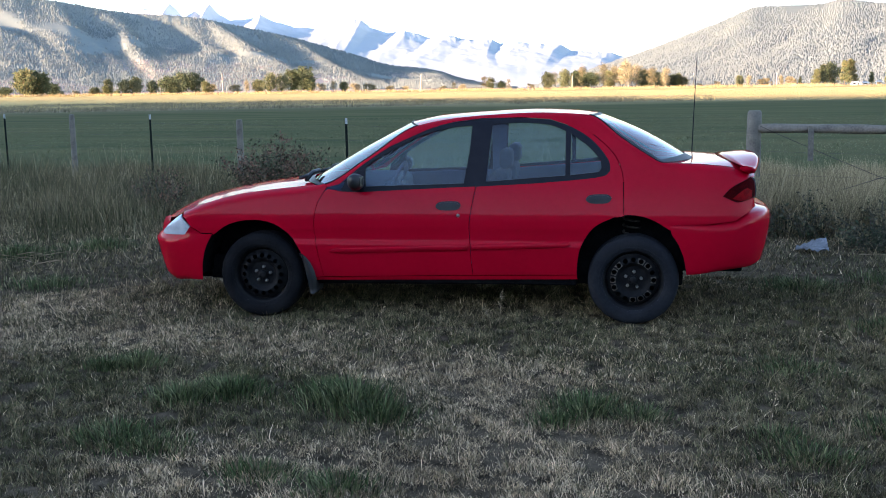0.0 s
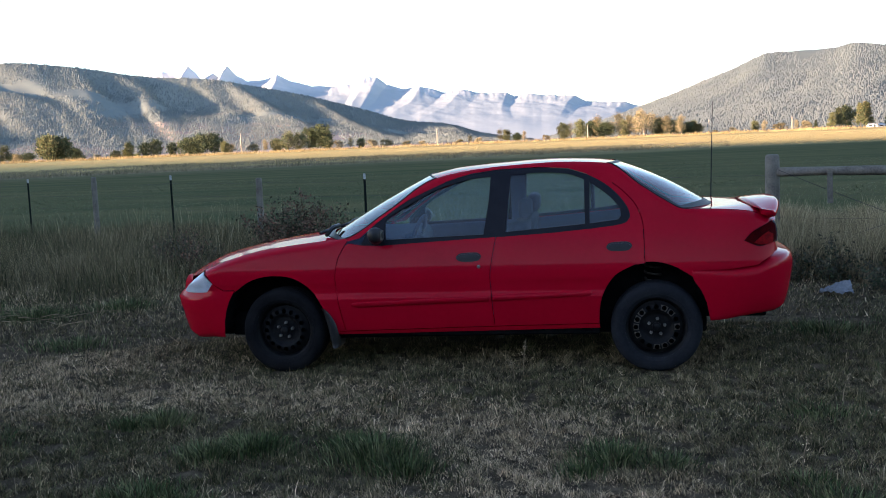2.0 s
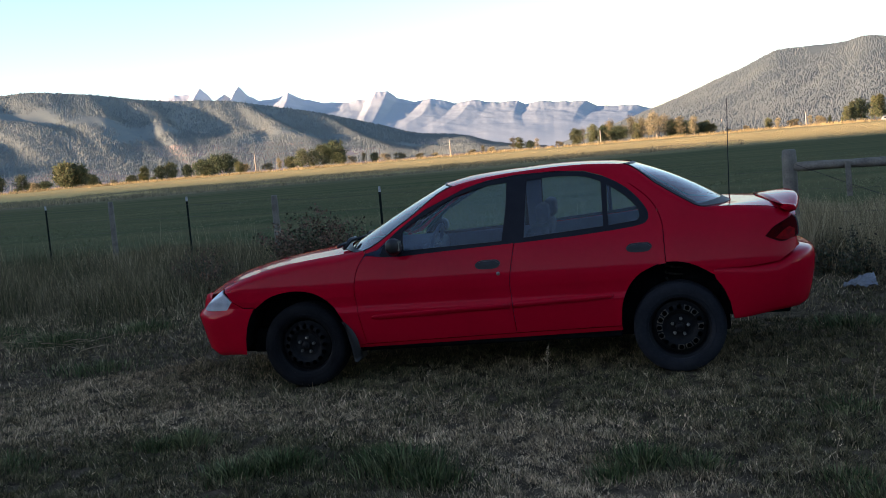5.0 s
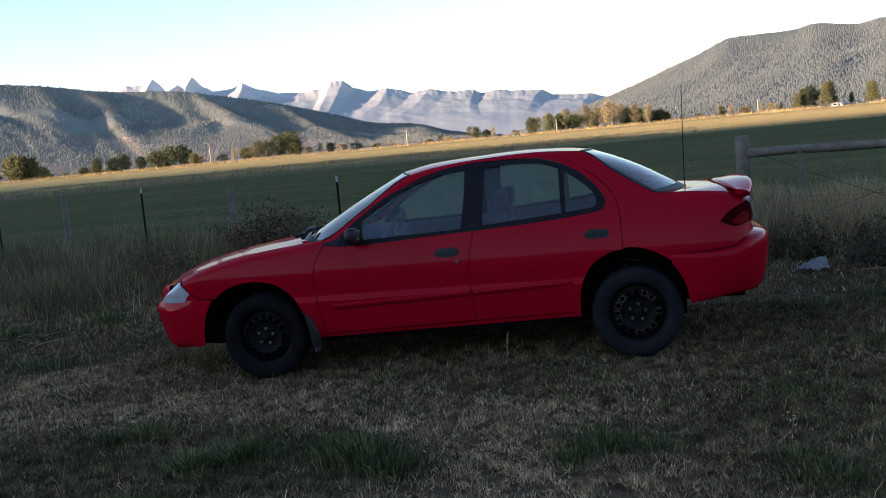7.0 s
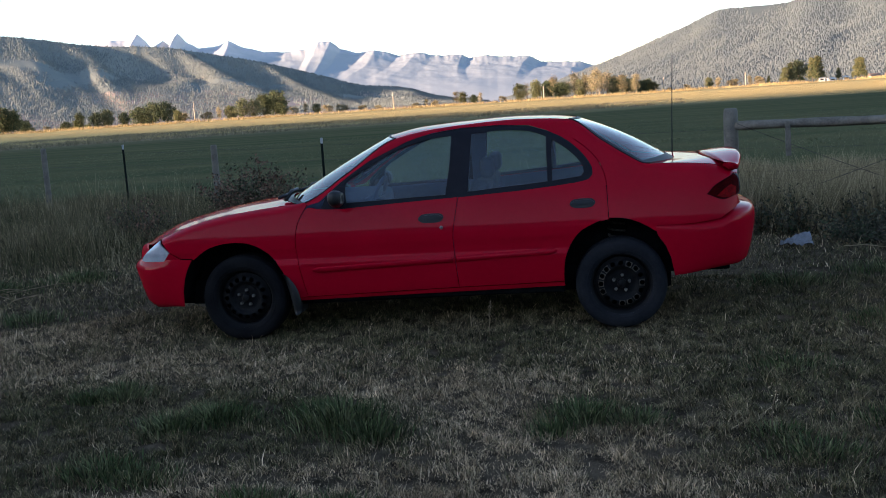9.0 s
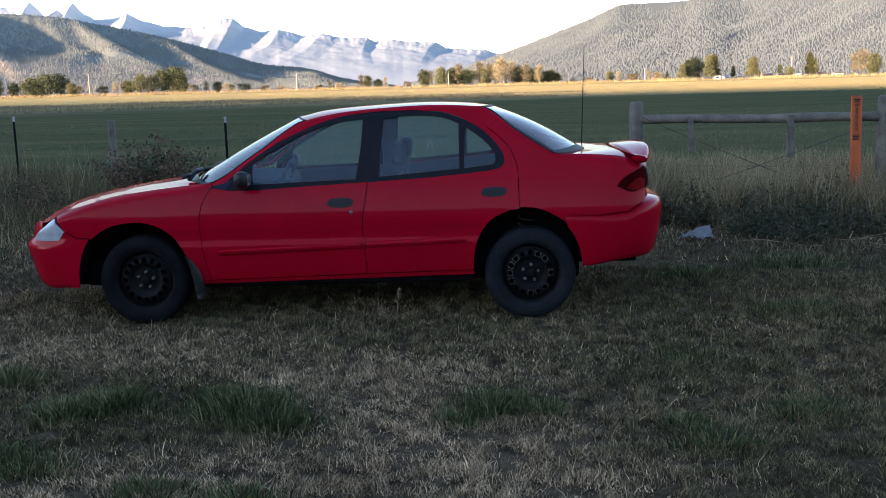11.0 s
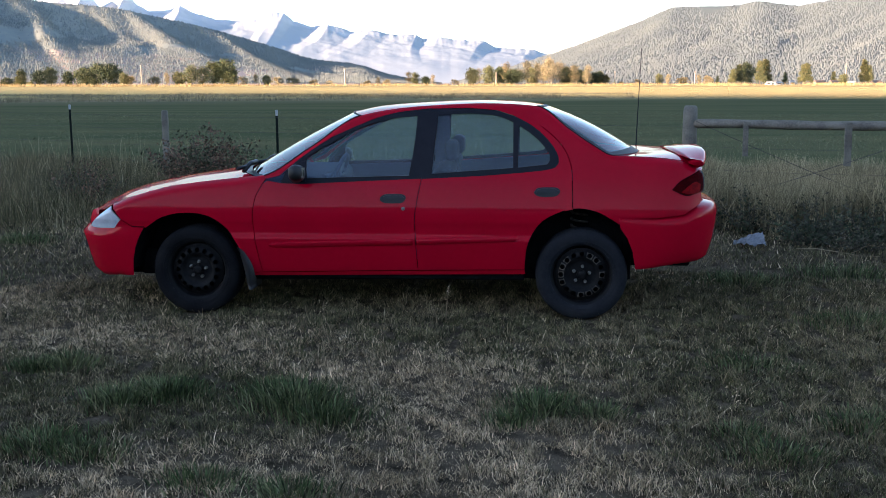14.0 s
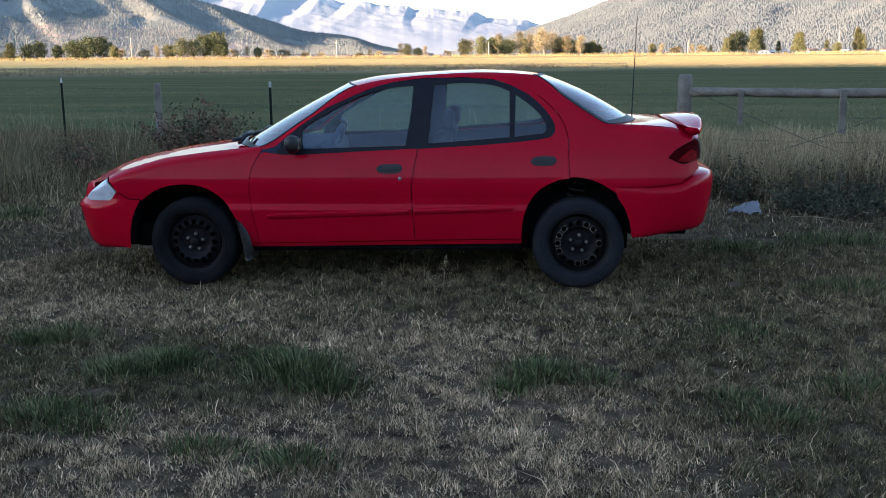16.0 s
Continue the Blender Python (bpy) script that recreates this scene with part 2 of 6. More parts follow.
def lathe(profile, steps=48, axis="y", centre=(0, 0, 0), closed=False):
    """Verts and faces of a profile of (radius, along) turned round an axis."""
    verts, faces, n = [], [], len(profile)
    for k in range(steps):
        a = 2 * math.pi * k / steps
        for r, h in profile:
            c, s = r * math.cos(a), r * math.sin(a)
            p = {"y": (c, h, s), "z": (c, s, h), "x": (h, c, s)}[axis]
            verts.append(tuple(p[i] + centre[i] for i in range(3)))
    for k in range(steps):
        for i in range(n - 1 + (1 if closed else 0)):
            j = (i + 1) % n
            a, b = k * n, ((k + 1) % steps) * n
            faces.append((a + i, a + j, b + j, b + i))
    return verts, faces


def tube(points, radius, sides=8):
    """Verts and faces of a round bar along points; radius may be a list."""
    verts, faces, n = [], [], len(points)
    pts = [Vector(p) for p in points]
    for i, p in enumerate(pts):
        d = (pts[min(i + 1, n - 1)] - pts[max(i - 1, 0)]).normalized()
        u = d.orthogonal().normalized() if abs(d.z) > 0.9 else d.cross(Vector((0, 0, 1))).normalized()
        w = d.cross(u)
        r = radius[i] if isinstance(radius, (list, tuple)) else radius
        for k in range(sides):
            a = 2 * math.pi * k / sides
            verts.append(tuple(p + u * (r * math.cos(a)) + w * (r * math.sin(a))))
    for i in range(n - 1):
        for k in range(sides):
            l = (k + 1) % sides
            faces.append((i * sides + k, i * sides + l, (i + 1) * sides + l, (i + 1) * sides + k))
    faces.append(tuple(range(sides))[::-1])
    faces.append(tuple(range((n - 1) * sides, n * sides)))
    return verts, faces


def joined(*pieces):
    verts, faces = [], []
    for v, f in pieces:
        o = len(verts)
        verts += v
        faces += [tuple(i + o for i in q) for q in f]
    return verts, faces


def box(x0, x1, y0, y1, z0, z1):
    v = [(x, y, z) for x in (x0, x1) for y in (y0, y1) for z in (z0, z1)]
    return v, [(0, 1, 3, 2), (4, 6, 7, 5), (0, 4, 5, 1), (2, 3, 7, 6), (0, 2, 6, 4), (1, 5, 7, 3)]


def rounded_box(x0, x1, y0, y1, z0, z1, r, segments=3):
    bm = bmesh.new()
    bmesh.ops.create_cube(bm, size=1.0)
    for v in bm.verts:
        v.co = Vector(((x0 + x1) / 2 + v.co.x * (x1 - x0), (y0 + y1) / 2 + v.co.y * (y1 - y0), (z0 + z1) / 2 + v.co.z * (z1 - z0)))
    bmesh.ops.bevel(bm, geom=bm.edges[:], offset=r, segments=segments, affect="EDGES", profile=0.5)
    return bm


def ground_z(x, y):
    """The uneven ground; level where the wheels stand. Takes numbers or arrays."""
    a = 0.020 * np.sin(0.9 * x + 1.3) * np.sin(0.7 * y + 0.4) + 0.012 * np.sin(2.3 * x - 1.1 * y)
    t = np.clip((np.maximum(np.abs(x) - 1.4, np.abs(y) - 0.9) - 0.6) / 1.9, 0.0, 1.0)
    return a * t * t * (3 - 2 * t)


def far_rise(x, y):
    """The field climbs gently towards its far edge."""
    t = np.clip((np.hypot(x, y + 7.5) - 160.0) / 180.0, 0.0, 1.0)
    return 1.4 * t * t * (3 - 2 * t)


# ---- land ----
def ground_material():
    """Thatch and soil near by, green hay meadow past the fence, dry grass far off, its sunlit part painted gold."""
    m = material("ground_cover", (0.120, 0.088, 0.058), 1.0, 0, (0.026, 0.020, 0.013), 9.0, 0.8, 60, spec=0.0)
    nt = m.node_tree
    b = nt.nodes["Principled BSDF"]
    near = [l for l in nt.links if l.to_socket == b.inputs["Base Color"]][0].from_socket
    co, sep = nt.nodes.new("ShaderNodeTexCoord"), nt.nodes.new("ShaderNodeSeparateXYZ")
    nt.links.new(co.outputs["Object"], sep.inputs[0])
    n = nt.nodes.new("ShaderNodeTexNoise")
    n.inputs["Scale"].default_value, n.inputs["Detail"].default_value = 0.02, 6
    nt.links.new(co.outputs["Object"], n.inputs["Vector"])

    def band(lo, hi, a, c, slant=0.0):
        r, mix = nt.nodes.new("ShaderNodeMapRange"), nt.nodes.new("ShaderNodeMix")
        add = nt.nodes.new("ShaderNodeMath")
        add.operation = "MULTIPLY_ADD"
        nt.links.new(n.outputs["Fac"], add.inputs[0])
        add.inputs[1].default_value = (hi - lo) * 0.8
        skew = nt.nodes.new("ShaderNodeMath")
        skew.operation = "MULTIPLY_ADD"
        nt.links.new(sep.outputs["X"], skew.inputs[0])
        skew.inputs[1].default_value = slant
        nt.links.new(sep.outputs["Y"], skew.inputs[2])
        nt.links.new(skew.outputs[0], add.inputs[2])
        r.inputs["From Min"].default_value, r.inputs["From Max"].default_value = lo, hi
        nt.links.new(add.outputs[0], r.inputs["Value"])
        mix.data_type = "RGBA"
        nt.links.new(r.outputs[0], mix.inputs["Factor"])
        nt.links.new(a, mix.inputs["A"])
        mix.inputs["B"].default_value = (*c, 1)
        return mix.outputs["Result"]
    s = band(6, 14, near, (0.074, 0.084, 0.042))
    mp, streak, ramp, mow = [nt.nodes.new("ShaderNode" + k) for k in ("Mapping", "TexNoise", "MapRange", "Mix")]
    mp.inputs["Scale"].default_value = (0.05, 0.35, 1.0)
    streak.inputs["Scale"].default_value, streak.inputs["Detail"].default_value = 1.0, 7
    nt.links.new(co.outputs["Object"], mp.inputs["Vector"])
    nt.links.new(mp.outputs[0], streak.inputs["Vector"])
    ramp.inputs["From Min"].default_value, ramp.inputs["From Max"].default_value = 0.35, 0.75
    nt.links.new(streak.outputs["Fac"], ramp.inputs["Value"])
    mow.data_type = "RGBA"
    dry_edge = nt.nodes.new("ShaderNodeMath")
    dry_edge.operation = "MULTIPLY"
    past = nt.nodes.new("ShaderNodeMapRange")
    past.inputs["From Min"].default_value, past.inputs["From Max"].default_value = 8, 16
    nt.links.new(sep.outputs["Y"], past.inputs["Value"])
    nt.links.new(past.outputs[0], dry_edge.inputs[0])
    nt.links.new(ramp.outputs[0], dry_edge.inputs[1])
    nt.links.new(dry_edge.outputs[0], mow.inputs["Factor"])
    nt.links.new(s, mow.inputs["A"])
    mow.inputs["B"].default_value = (0.135, 0.120, 0.060, 1)
    s = mow.outputs["Result"]
    # one dry grass: duller for the shade, then sunlight painted in as gold
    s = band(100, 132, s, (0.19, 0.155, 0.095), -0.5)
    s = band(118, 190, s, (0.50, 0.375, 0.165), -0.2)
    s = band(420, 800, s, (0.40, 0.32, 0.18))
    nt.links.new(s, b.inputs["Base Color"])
    return m


def build_ground():
    radii = [0.0] + [0.6 * k for k in range(1, 40)] + [24 * 1.16 ** k for k in range(1, 37)] + [4950]
    n, verts, faces = 120, [(0, 0, 0)], []
    for r in radii[1:]:
        for k in range(n):
            a = 2 * math.pi * k / n
            x, y = r * math.sin(a), r * math.cos(a)
            verts.append((x, y, float(ground_z(x, y)) if r < 30 else float(far_rise(x, y))))
    faces += [(0, 1 + (k + 1) % n, 1 + k) for k in range(n)]
    for i in range(len(radii) - 2):
        for k in range(n):
            a, b = 1 + i * n, 1 + (i + 1) * n
            faces.append((a + k, a + (k + 1) % n, b + (k + 1) % n, b + k))
    return tagged(mesh_object("ground", verts, faces, ground_material()), "uneven grassy ground running out to a flat hayfield", "ground", kind="structure")


ground = build_ground()


def hill_material(name, forest, meadow, rock, lo, hi, scale, bare_foot=0.0):
    m = material(name, forest, 1.0, 0, meadow, scale, 0, 40)
    nt = m.node_tree
    b = nt.nodes["Principled BSDF"]
    b.inputs["Specular IOR Level"].default_value = 0.0
    base = [l for l in nt.links if l.to_socket == b.inputs["Base Color"]][0].from_socket
    co, n, r, mix = [nt.nodes.new("ShaderNode" + k) for k in ("TexCoord", "TexNoise", "MapRange", "Mix")]
    n.inputs["Scale"].default_value, n.inputs["Detail"].default_value = scale * 0.55, 8
    nt.links.new(co.outputs["Object"], n.inputs["Vector"])
    r.inputs["From Min"].default_value, r.inputs["From Max"].default_value = lo, hi
    sep, low, add = [nt.nodes.new("ShaderNode" + k) for k in ("SeparateXYZ", "MapRange", "Math")]
    nt.links.new(co.outputs["Object"], sep.inputs[0])
    low.inputs["From Min"].default_value, low.inputs["From Max"].default_value = 0, 80
    low.inputs["To Min"].default_value, low.inputs["To Max"].default_value = bare_foot, 0.0
    nt.links.new(sep.outputs["Z"], low.inputs["Value"])
    nt.links.new(low.outputs[0], add.inputs[0])
    nt.links.new(n.outputs["Fac"], add.inputs[1])
    nt.links.new(add.outputs[0], r.inputs["Value"])
    mix.data_type = "RGBA"
    nt.links.new(r.outputs[0], mix.inputs["Factor"])
    nt.links.new(base, mix.inputs["A"])
    mix.inputs["B"].default_value = (*rock, 1)
    nt.links.new(mix.outputs["Result"], b.inputs["Base Color"])
    return m


EYE0 = (1.1, -7.5, 1.6)


# gullies in three sizes: depth, closeness across, closeness along the slope, seed
GULLIES = [(0.74, 1.0, 0.8, 0), (0.30, 2.3, 1.9, 1), (0.09, 5.3, 4.5, 2)]


def build_hill(name, label, az, el, r0, r1, r2, steps, rings, mat, relief, spurs, slant, seed, jag=2.2, crag=0.0):
    """A range seen from the meadow: crest heights by bearing, with spurs and gullies cut into its face."""
    verts, faces = [], []
    a0, a1 = az[0], az[-1]
    for i in range(steps + 1):
        a = a0 + (a1 - a0) * i / steps
        rise = math.tan(radians(float(np.interp(a, az, el)) if crag else curve_at(a, az, el)))
        flank = sum(math.tan(radians(float(np.interp(a + d, az, el)))) for d in (-3.0, -1.5, 0.0, 1.5, 3.0)) / 5 if crag else rise
        for j in range(rings + 1):
            r = r0 + (r2 - r0) * j / rings
            x, y = EYE0[0] + r * math.sin(radians(a)), EYE0[1] + r * math.cos(radians(a))
            s = (r - r0) / (r1 - r0)
            if crag and s <= 1:
                bend = a + (1 - s) * (2.6 + 4.0 * noise.noise(Vector((a * 0.25, s * 1.2, seed + 7))))
                rise = math.tan(radians(float(np.interp(bend, az, el))))
            if s <= 1:
                w = a * spurs + slant * s + 0.35 * noise.noise(Vector((a * 0.12, s * 1.5, seed + 5)))
                cut = sum(k * (math.sqrt(noise.noise(Vector((w * f, s * g, seed + o))) ** 2 + 0.008) - 0.09) for k, f, g, o in GULLIES)
                z = r * (flank * 0.96 + (rise - flank * 0.96) * smooth(0.15, 1.0, s) ** 1.5 if crag else rise) * (0.7 * s + 0.3 * math.sin(s * 1.5708)) * (1 - relief * min(1.0, 2.2 * cut) * math.sin(math.pi * s) ** 0.8)
            else:
                z = r1 * rise * (1 - 0.8 * (s - 1) / ((r2 - r1) / (r1 - r0)))
            if s > 0.9:
                z += jag * noise.noise(Vector((a * 6, seed, s * 3)))
            if crag:
                rough = noise.fractal(Vector((x * 0.0035, y * 0.0035, seed)), 0.85, 2.2, 6)
                z += crag * rough * (1 - 0.6 * smooth(0.85, 1.0, s)) * min(1.0, max(0.0, s) ** 1.5) + 0.35 * crag * smooth(0.8, 1.0, s) * noise.fractal(Vector((a * 1.6, seed, s * 2)), 0.9, 2.2, 5)
            verts.append((x, y, max(z, -2.0) - 3 * (1 - min(1, s * 8)) - 0.5))
    m = rings + 1
    for i in range(steps):
        for j in range(rings):
            faces.append((i * m + j, (i + 1) * m + j, (i + 1) * m + j + 1, i * m + j + 1))
    return tagged(mesh_object(name, verts, faces, mat), label, "hills", kind="structure")


LEFT_AZ = [-80, -60, -45, -34.5, -32.8, -30, -26, -23.1, -20, -17, -14, -12.1, -9.6, -7.7, -6, -4.5]
LEFT_EL = [6.0, 5.6, 5.2, 4.9, 5.0, 4.77, 4.17, 4.0, 3.45, 2.77, 1.9, 1.32, 1.0, 0.42, 0.1, -0.1]
RIGHT_AZ = [-4, -3, -1.26, 0.68, 2.6, 4.5, 6.3, 8.15, 9.3, 11.3, 12.2, 14.4, 15.5, 18.5, 20, 28, 45, 80]
RIGHT_EL = [0.0, 0.3, 0.75, 1.36, 2.0, 2.7, 3.36, 4.05, 4.07, 4.1, 4.28, 4.0, 4.16, 4.5, 4.84, 5.6, 6.0, 6.0]
# crest of the far range: bearing and height in degrees
FAR_CREST = [(-40, 3.4), (-30, 3.9), (-27, 4.1), (-25.6, 4.55), (-24.3, 4.6), (-23.9, 4.91), (-23.5, 4.55), (-23.2, 4.15), (-22.6, 4.5), (-22.2, 4.2), (-21.8, 4.86), (-21.3, 4.3), (-20.7, 3.95), (-19.7, 4.05), (-19.1, 4.25), (-18.3, 3.9),
             (-17.2, 3.6), (-16.1, 3.5), (-14.7, 3.6), (-14.2, 3.95), (-13.5, 3.92), (-13.0, 3.5), (-11.9, 3.2), (-11.1, 3.3), (-9.8, 2.95), (-8.8, 3.05), (-7.7, 2.8), (-6.2, 2.8), (-5.8, 2.6), (-5.0, 2.68), (-2.4, 2.45), (-1.8, 2.12), (0.3, 2.02), (1.2, 1.72), (5, 1.6), (12, 1.7)]
# wooded slopes, distance haze put into their colour as pale grey-blue
HILL_L = hill_material("hazy_wooded_hillside", (0.190, 0.214, 0.200), (0.236, 0.243, 0.212), (0.44, 0.34, 0.285), 0.60, 0.65, 0.006, 0.17)
HILL_R = hill_material("hazy_wooded_mountainside", (0.124, 0.147, 0.150), (0.148, 0.168, 0.162), (0.36, 0.27, 0.24), 0.68, 0.74, 0.005, 0.05)
# rock and snow, lightened all over: far haze put into the colour
HILL_F = hill_material("hazy_snowy_rock", (0.54, 0.53, 0.53), (0.62, 0.60, 0.59), (0.72, 0.70, 0.69), 0.50, 0.70, 0.006)
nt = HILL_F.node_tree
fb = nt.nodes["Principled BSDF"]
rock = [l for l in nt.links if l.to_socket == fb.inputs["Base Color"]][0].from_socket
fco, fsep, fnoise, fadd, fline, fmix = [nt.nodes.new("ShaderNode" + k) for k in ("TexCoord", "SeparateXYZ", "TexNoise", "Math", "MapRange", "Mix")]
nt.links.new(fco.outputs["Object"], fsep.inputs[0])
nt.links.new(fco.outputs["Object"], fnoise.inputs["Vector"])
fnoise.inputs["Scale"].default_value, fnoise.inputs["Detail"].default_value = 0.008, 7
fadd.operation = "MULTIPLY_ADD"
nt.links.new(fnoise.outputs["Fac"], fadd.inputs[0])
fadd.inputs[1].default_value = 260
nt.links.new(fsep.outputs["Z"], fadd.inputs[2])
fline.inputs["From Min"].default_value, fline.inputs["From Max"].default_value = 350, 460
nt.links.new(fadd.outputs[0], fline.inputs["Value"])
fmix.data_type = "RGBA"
# lower forest slopes, their blue-grey painted for haze
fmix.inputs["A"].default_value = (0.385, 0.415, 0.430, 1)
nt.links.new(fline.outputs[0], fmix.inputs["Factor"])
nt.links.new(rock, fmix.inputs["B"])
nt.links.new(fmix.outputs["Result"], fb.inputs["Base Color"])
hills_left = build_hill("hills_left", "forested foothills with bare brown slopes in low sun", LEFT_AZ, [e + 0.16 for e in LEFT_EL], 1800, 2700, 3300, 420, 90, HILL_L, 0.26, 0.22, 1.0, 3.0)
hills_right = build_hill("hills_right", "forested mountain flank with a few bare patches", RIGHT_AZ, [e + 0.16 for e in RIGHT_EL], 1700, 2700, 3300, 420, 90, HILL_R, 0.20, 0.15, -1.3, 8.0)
mountains_far = build_hill("mountains_far", "snow-streaked rocky mountain range in the far distance, paled for haze", [a for a, _ in FAR_CREST], [e for _, e in FAR_CREST], 3300, 4500, 4850, 900, 110, HILL_F, 0.10, 0.12, 0.7, 15.0, 0.0, 11.0)


def build_ridge():
    """The ridge at the photographer's back, whose evening shade lies over the meadow."""
    verts, faces, n = [], [], 160
    shape = [(0, -0.02), (0.3, 0.22), (0.62, 0.62), (0.85, 0.92), (1.0, 1.0), (1.2, 0.9), (1.8, 0.4)]
    for i in range(n + 1):
        x = -3400 + 6800 * i / n
        crest = 221 - 0.050 * min(300, max(-300, x + 1476)) + 1.0 * noise.noise(Vector((x * 0.01, 3, 0)))
        for s, h in shape:
            verts.append((x, -350 - 550 * s + 20 * noise.noise(Vector((x * 0.004, s * 2, 7))), crest * h))
    m = len(shape)
    for i in range(n):
        for j in range(m - 1):
            faces.append((i * m + j, i * m + j + 1, (i + 1) * m + j + 1, (i + 1) * m + j))
    return tagged(mesh_object("ridge_behind", verts, faces, HILL_L), "wooded ridge closing the valley behind", "hills", kind="structure")


ridge = build_ridge()


def scatter_forest(name, hill, count, height, mat, seed, patch, bare):
    """Small firs all over a hillside, thinner on the open slopes."""
    rng = random.Random(seed)
    polys, vs = hill.data.polygons, hill.data.vertices
    verts, faces, made = [], [], 0
    while made < count:
        p = polys[rng.randrange(len(polys))]
        if not 0.0 < math.degrees(math.atan2(p.center.x - EYE0[0], p.center.y - EYE0[1])) + 42 < 77:
            continue
        a, b, c, d = [vs[i].co for i in p.vertices]
        u, w = rng.random(), rng.random()
        q = a.lerp(b, u).lerp(d.lerp(c, u), w)
        if noise.noise(q * patch) + 0.4 * noise.noise(q * patch * 4) < bare + rng.uniform(-0.2, 0.2) or q.z < 4:
            made += 0.2
            continue
        made += 1
        h = height * rng.uniform(0.5, 1.2)
        r = h * rng.uniform(0.2, 0.3)
        t = rng.uniform(0, 6.28)
        o = len(verts)
        for k in range(4):
            verts.append((q.x + r * math.cos(t + k * 1.5708), q.y + r * math.sin(t + k * 1.5708), q.z - 0.5))
        verts.append((q.x, q.y, q.z + h))
        faces += [(o + k, o + (k + 1) % 4, o + 4) for k in range(4)]
    return tagged(mesh_object(name, verts, faces, mat, shade=False), "dense far conifer forest on the slopes", "forest", kind="stuff")


# firs paled and blued in base colour to stand in for haze
FIR_FAR = material("hazy_far_firs", (0.148, 0.168, 0.168), 1.0, 0, (0.190, 0.205, 0.188), 0.01, spec=0.0)
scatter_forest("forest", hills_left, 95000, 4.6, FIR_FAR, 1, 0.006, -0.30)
FIR_BLUE = material("hazy_blue_firs", (0.114, 0.135, 0.144), 1.0, 0, (0.146, 0.164, 0.167), 0.01, spec=0.0)
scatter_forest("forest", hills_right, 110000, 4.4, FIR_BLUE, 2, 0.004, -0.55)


# ---- the car ----
TZ = [0.20, 0.24, 0.32, 0.42, 0.50, 0.54, 0.585, 0.62, 0.66, 0.72, 0.78, 0.86, 0.93, 1.05, 1.2, 1.35, 1.46]
TD = [-0.10, -0.075, -0.04, -0.016, -0.004, 0.001, -0.017, -0.016, -0.008, -0.009, -0.018, -0.034, -0.052, -0.098, -0.158, -0.235, -0.31]
WZ = [0.20, 0.24, 0.32, 0.42, 0.50, 0.60, 0.72, 0.86, 1.06]
WD = [-0.10, -0.075, -0.04, -0.016, -0.006, -0.006, -0.009, -0.034, -0.10]
NOSE, TAIL = -2.24, 2.285
EDGE_X = [-1.95, -1.85, -1.66, -1.46, -1.21, -0.96, -0.82, -0.52, -0.20, 0.06, 0.26, 0.65, 1.0, 1.23, 1.38, 1.51, 1.69, 1.93, 2.05, 2.12]
EDGE_Z = [0.70, 0.755, 0.828, 0.882, 0.922, 0.953, 0.966, 1.148, 1.366, 1.418, 1.436, 1.452, 1.434, 1.276, 1.177, 1.111, 1.104, 1.083, 1.04, 1.0]


def plan(x):
    """Half width of the body in plan, round at nose and tail."""
    if x < -1.5:
        u = min(1, (-1.5 - x) / (-1.5 - NOSE))
        return 0.86 * (1 - u ** 3.0) ** (1 / 2.3)
    if x > 1.55:
        u = min(1, (x - 1.55) / (TAIL - 1.55))
        return 0.86 * (1 - u ** 4.0) ** (1 / 2.6)
    return 0.86


HOOD_EDGE = np.polyfit(EDGE_X[:7], EDGE_Z[:7], 3)


def edge_z(x):
    """Height of the line where the side meets the hood, screens, roof and trunk lid."""
    z = curve_at(x, EDGE_X, EDGE_Z)
    if x < -0.9:
        z += (float(np.polyval(HOOD_EDGE, x)) - z) * (1 - smooth(-1.0, -0.9, x))
    return z


def side_y(x, z):
    """Half width of the body at a place along it and a height, with the shoulders rounded over."""
    y = plan(x) + curve_at(z, TZ, TD)
    soft = 0.075 * (1 - smooth(-1.0, -0.75, x)) + 0.05 * smooth(1.4, 1.7, x) + 0.03 * smooth(-0.9, -0.6, x) * (1 - smooth(1.3, 1.6, x))
    top = edge_z(x)
    deep = soft * (1.2 - 0.5 * (1 - smooth(-1.0, -0.75, x)))
    t = max(0.0, (z - top + deep) / deep)
    return y - soft * min(t, 1.3) ** 2.4


def side_normal(x, z, s):
    e = 0.004
    n = Vector((-(side_y(x + e, z) - side_y(x - e, z)) / (2 * e), 1, -(side_y(x, z + e) - side_y(x, z - e)) / (2 * e))).normalized()
    return Vector((n.x, n.y * s, n.z))


def inside(p, loop):
    x, z = p
    hit = False
    for i in range(len(loop)):
        (x0, z0), (x1, z1) = loop[i - 1], loop[i]
        if (z0 > z) != (z1 > z) and x < x0 + (z - z0) / (z1 - z0) * (x1 - x0):
            hit = not hit
    return hit


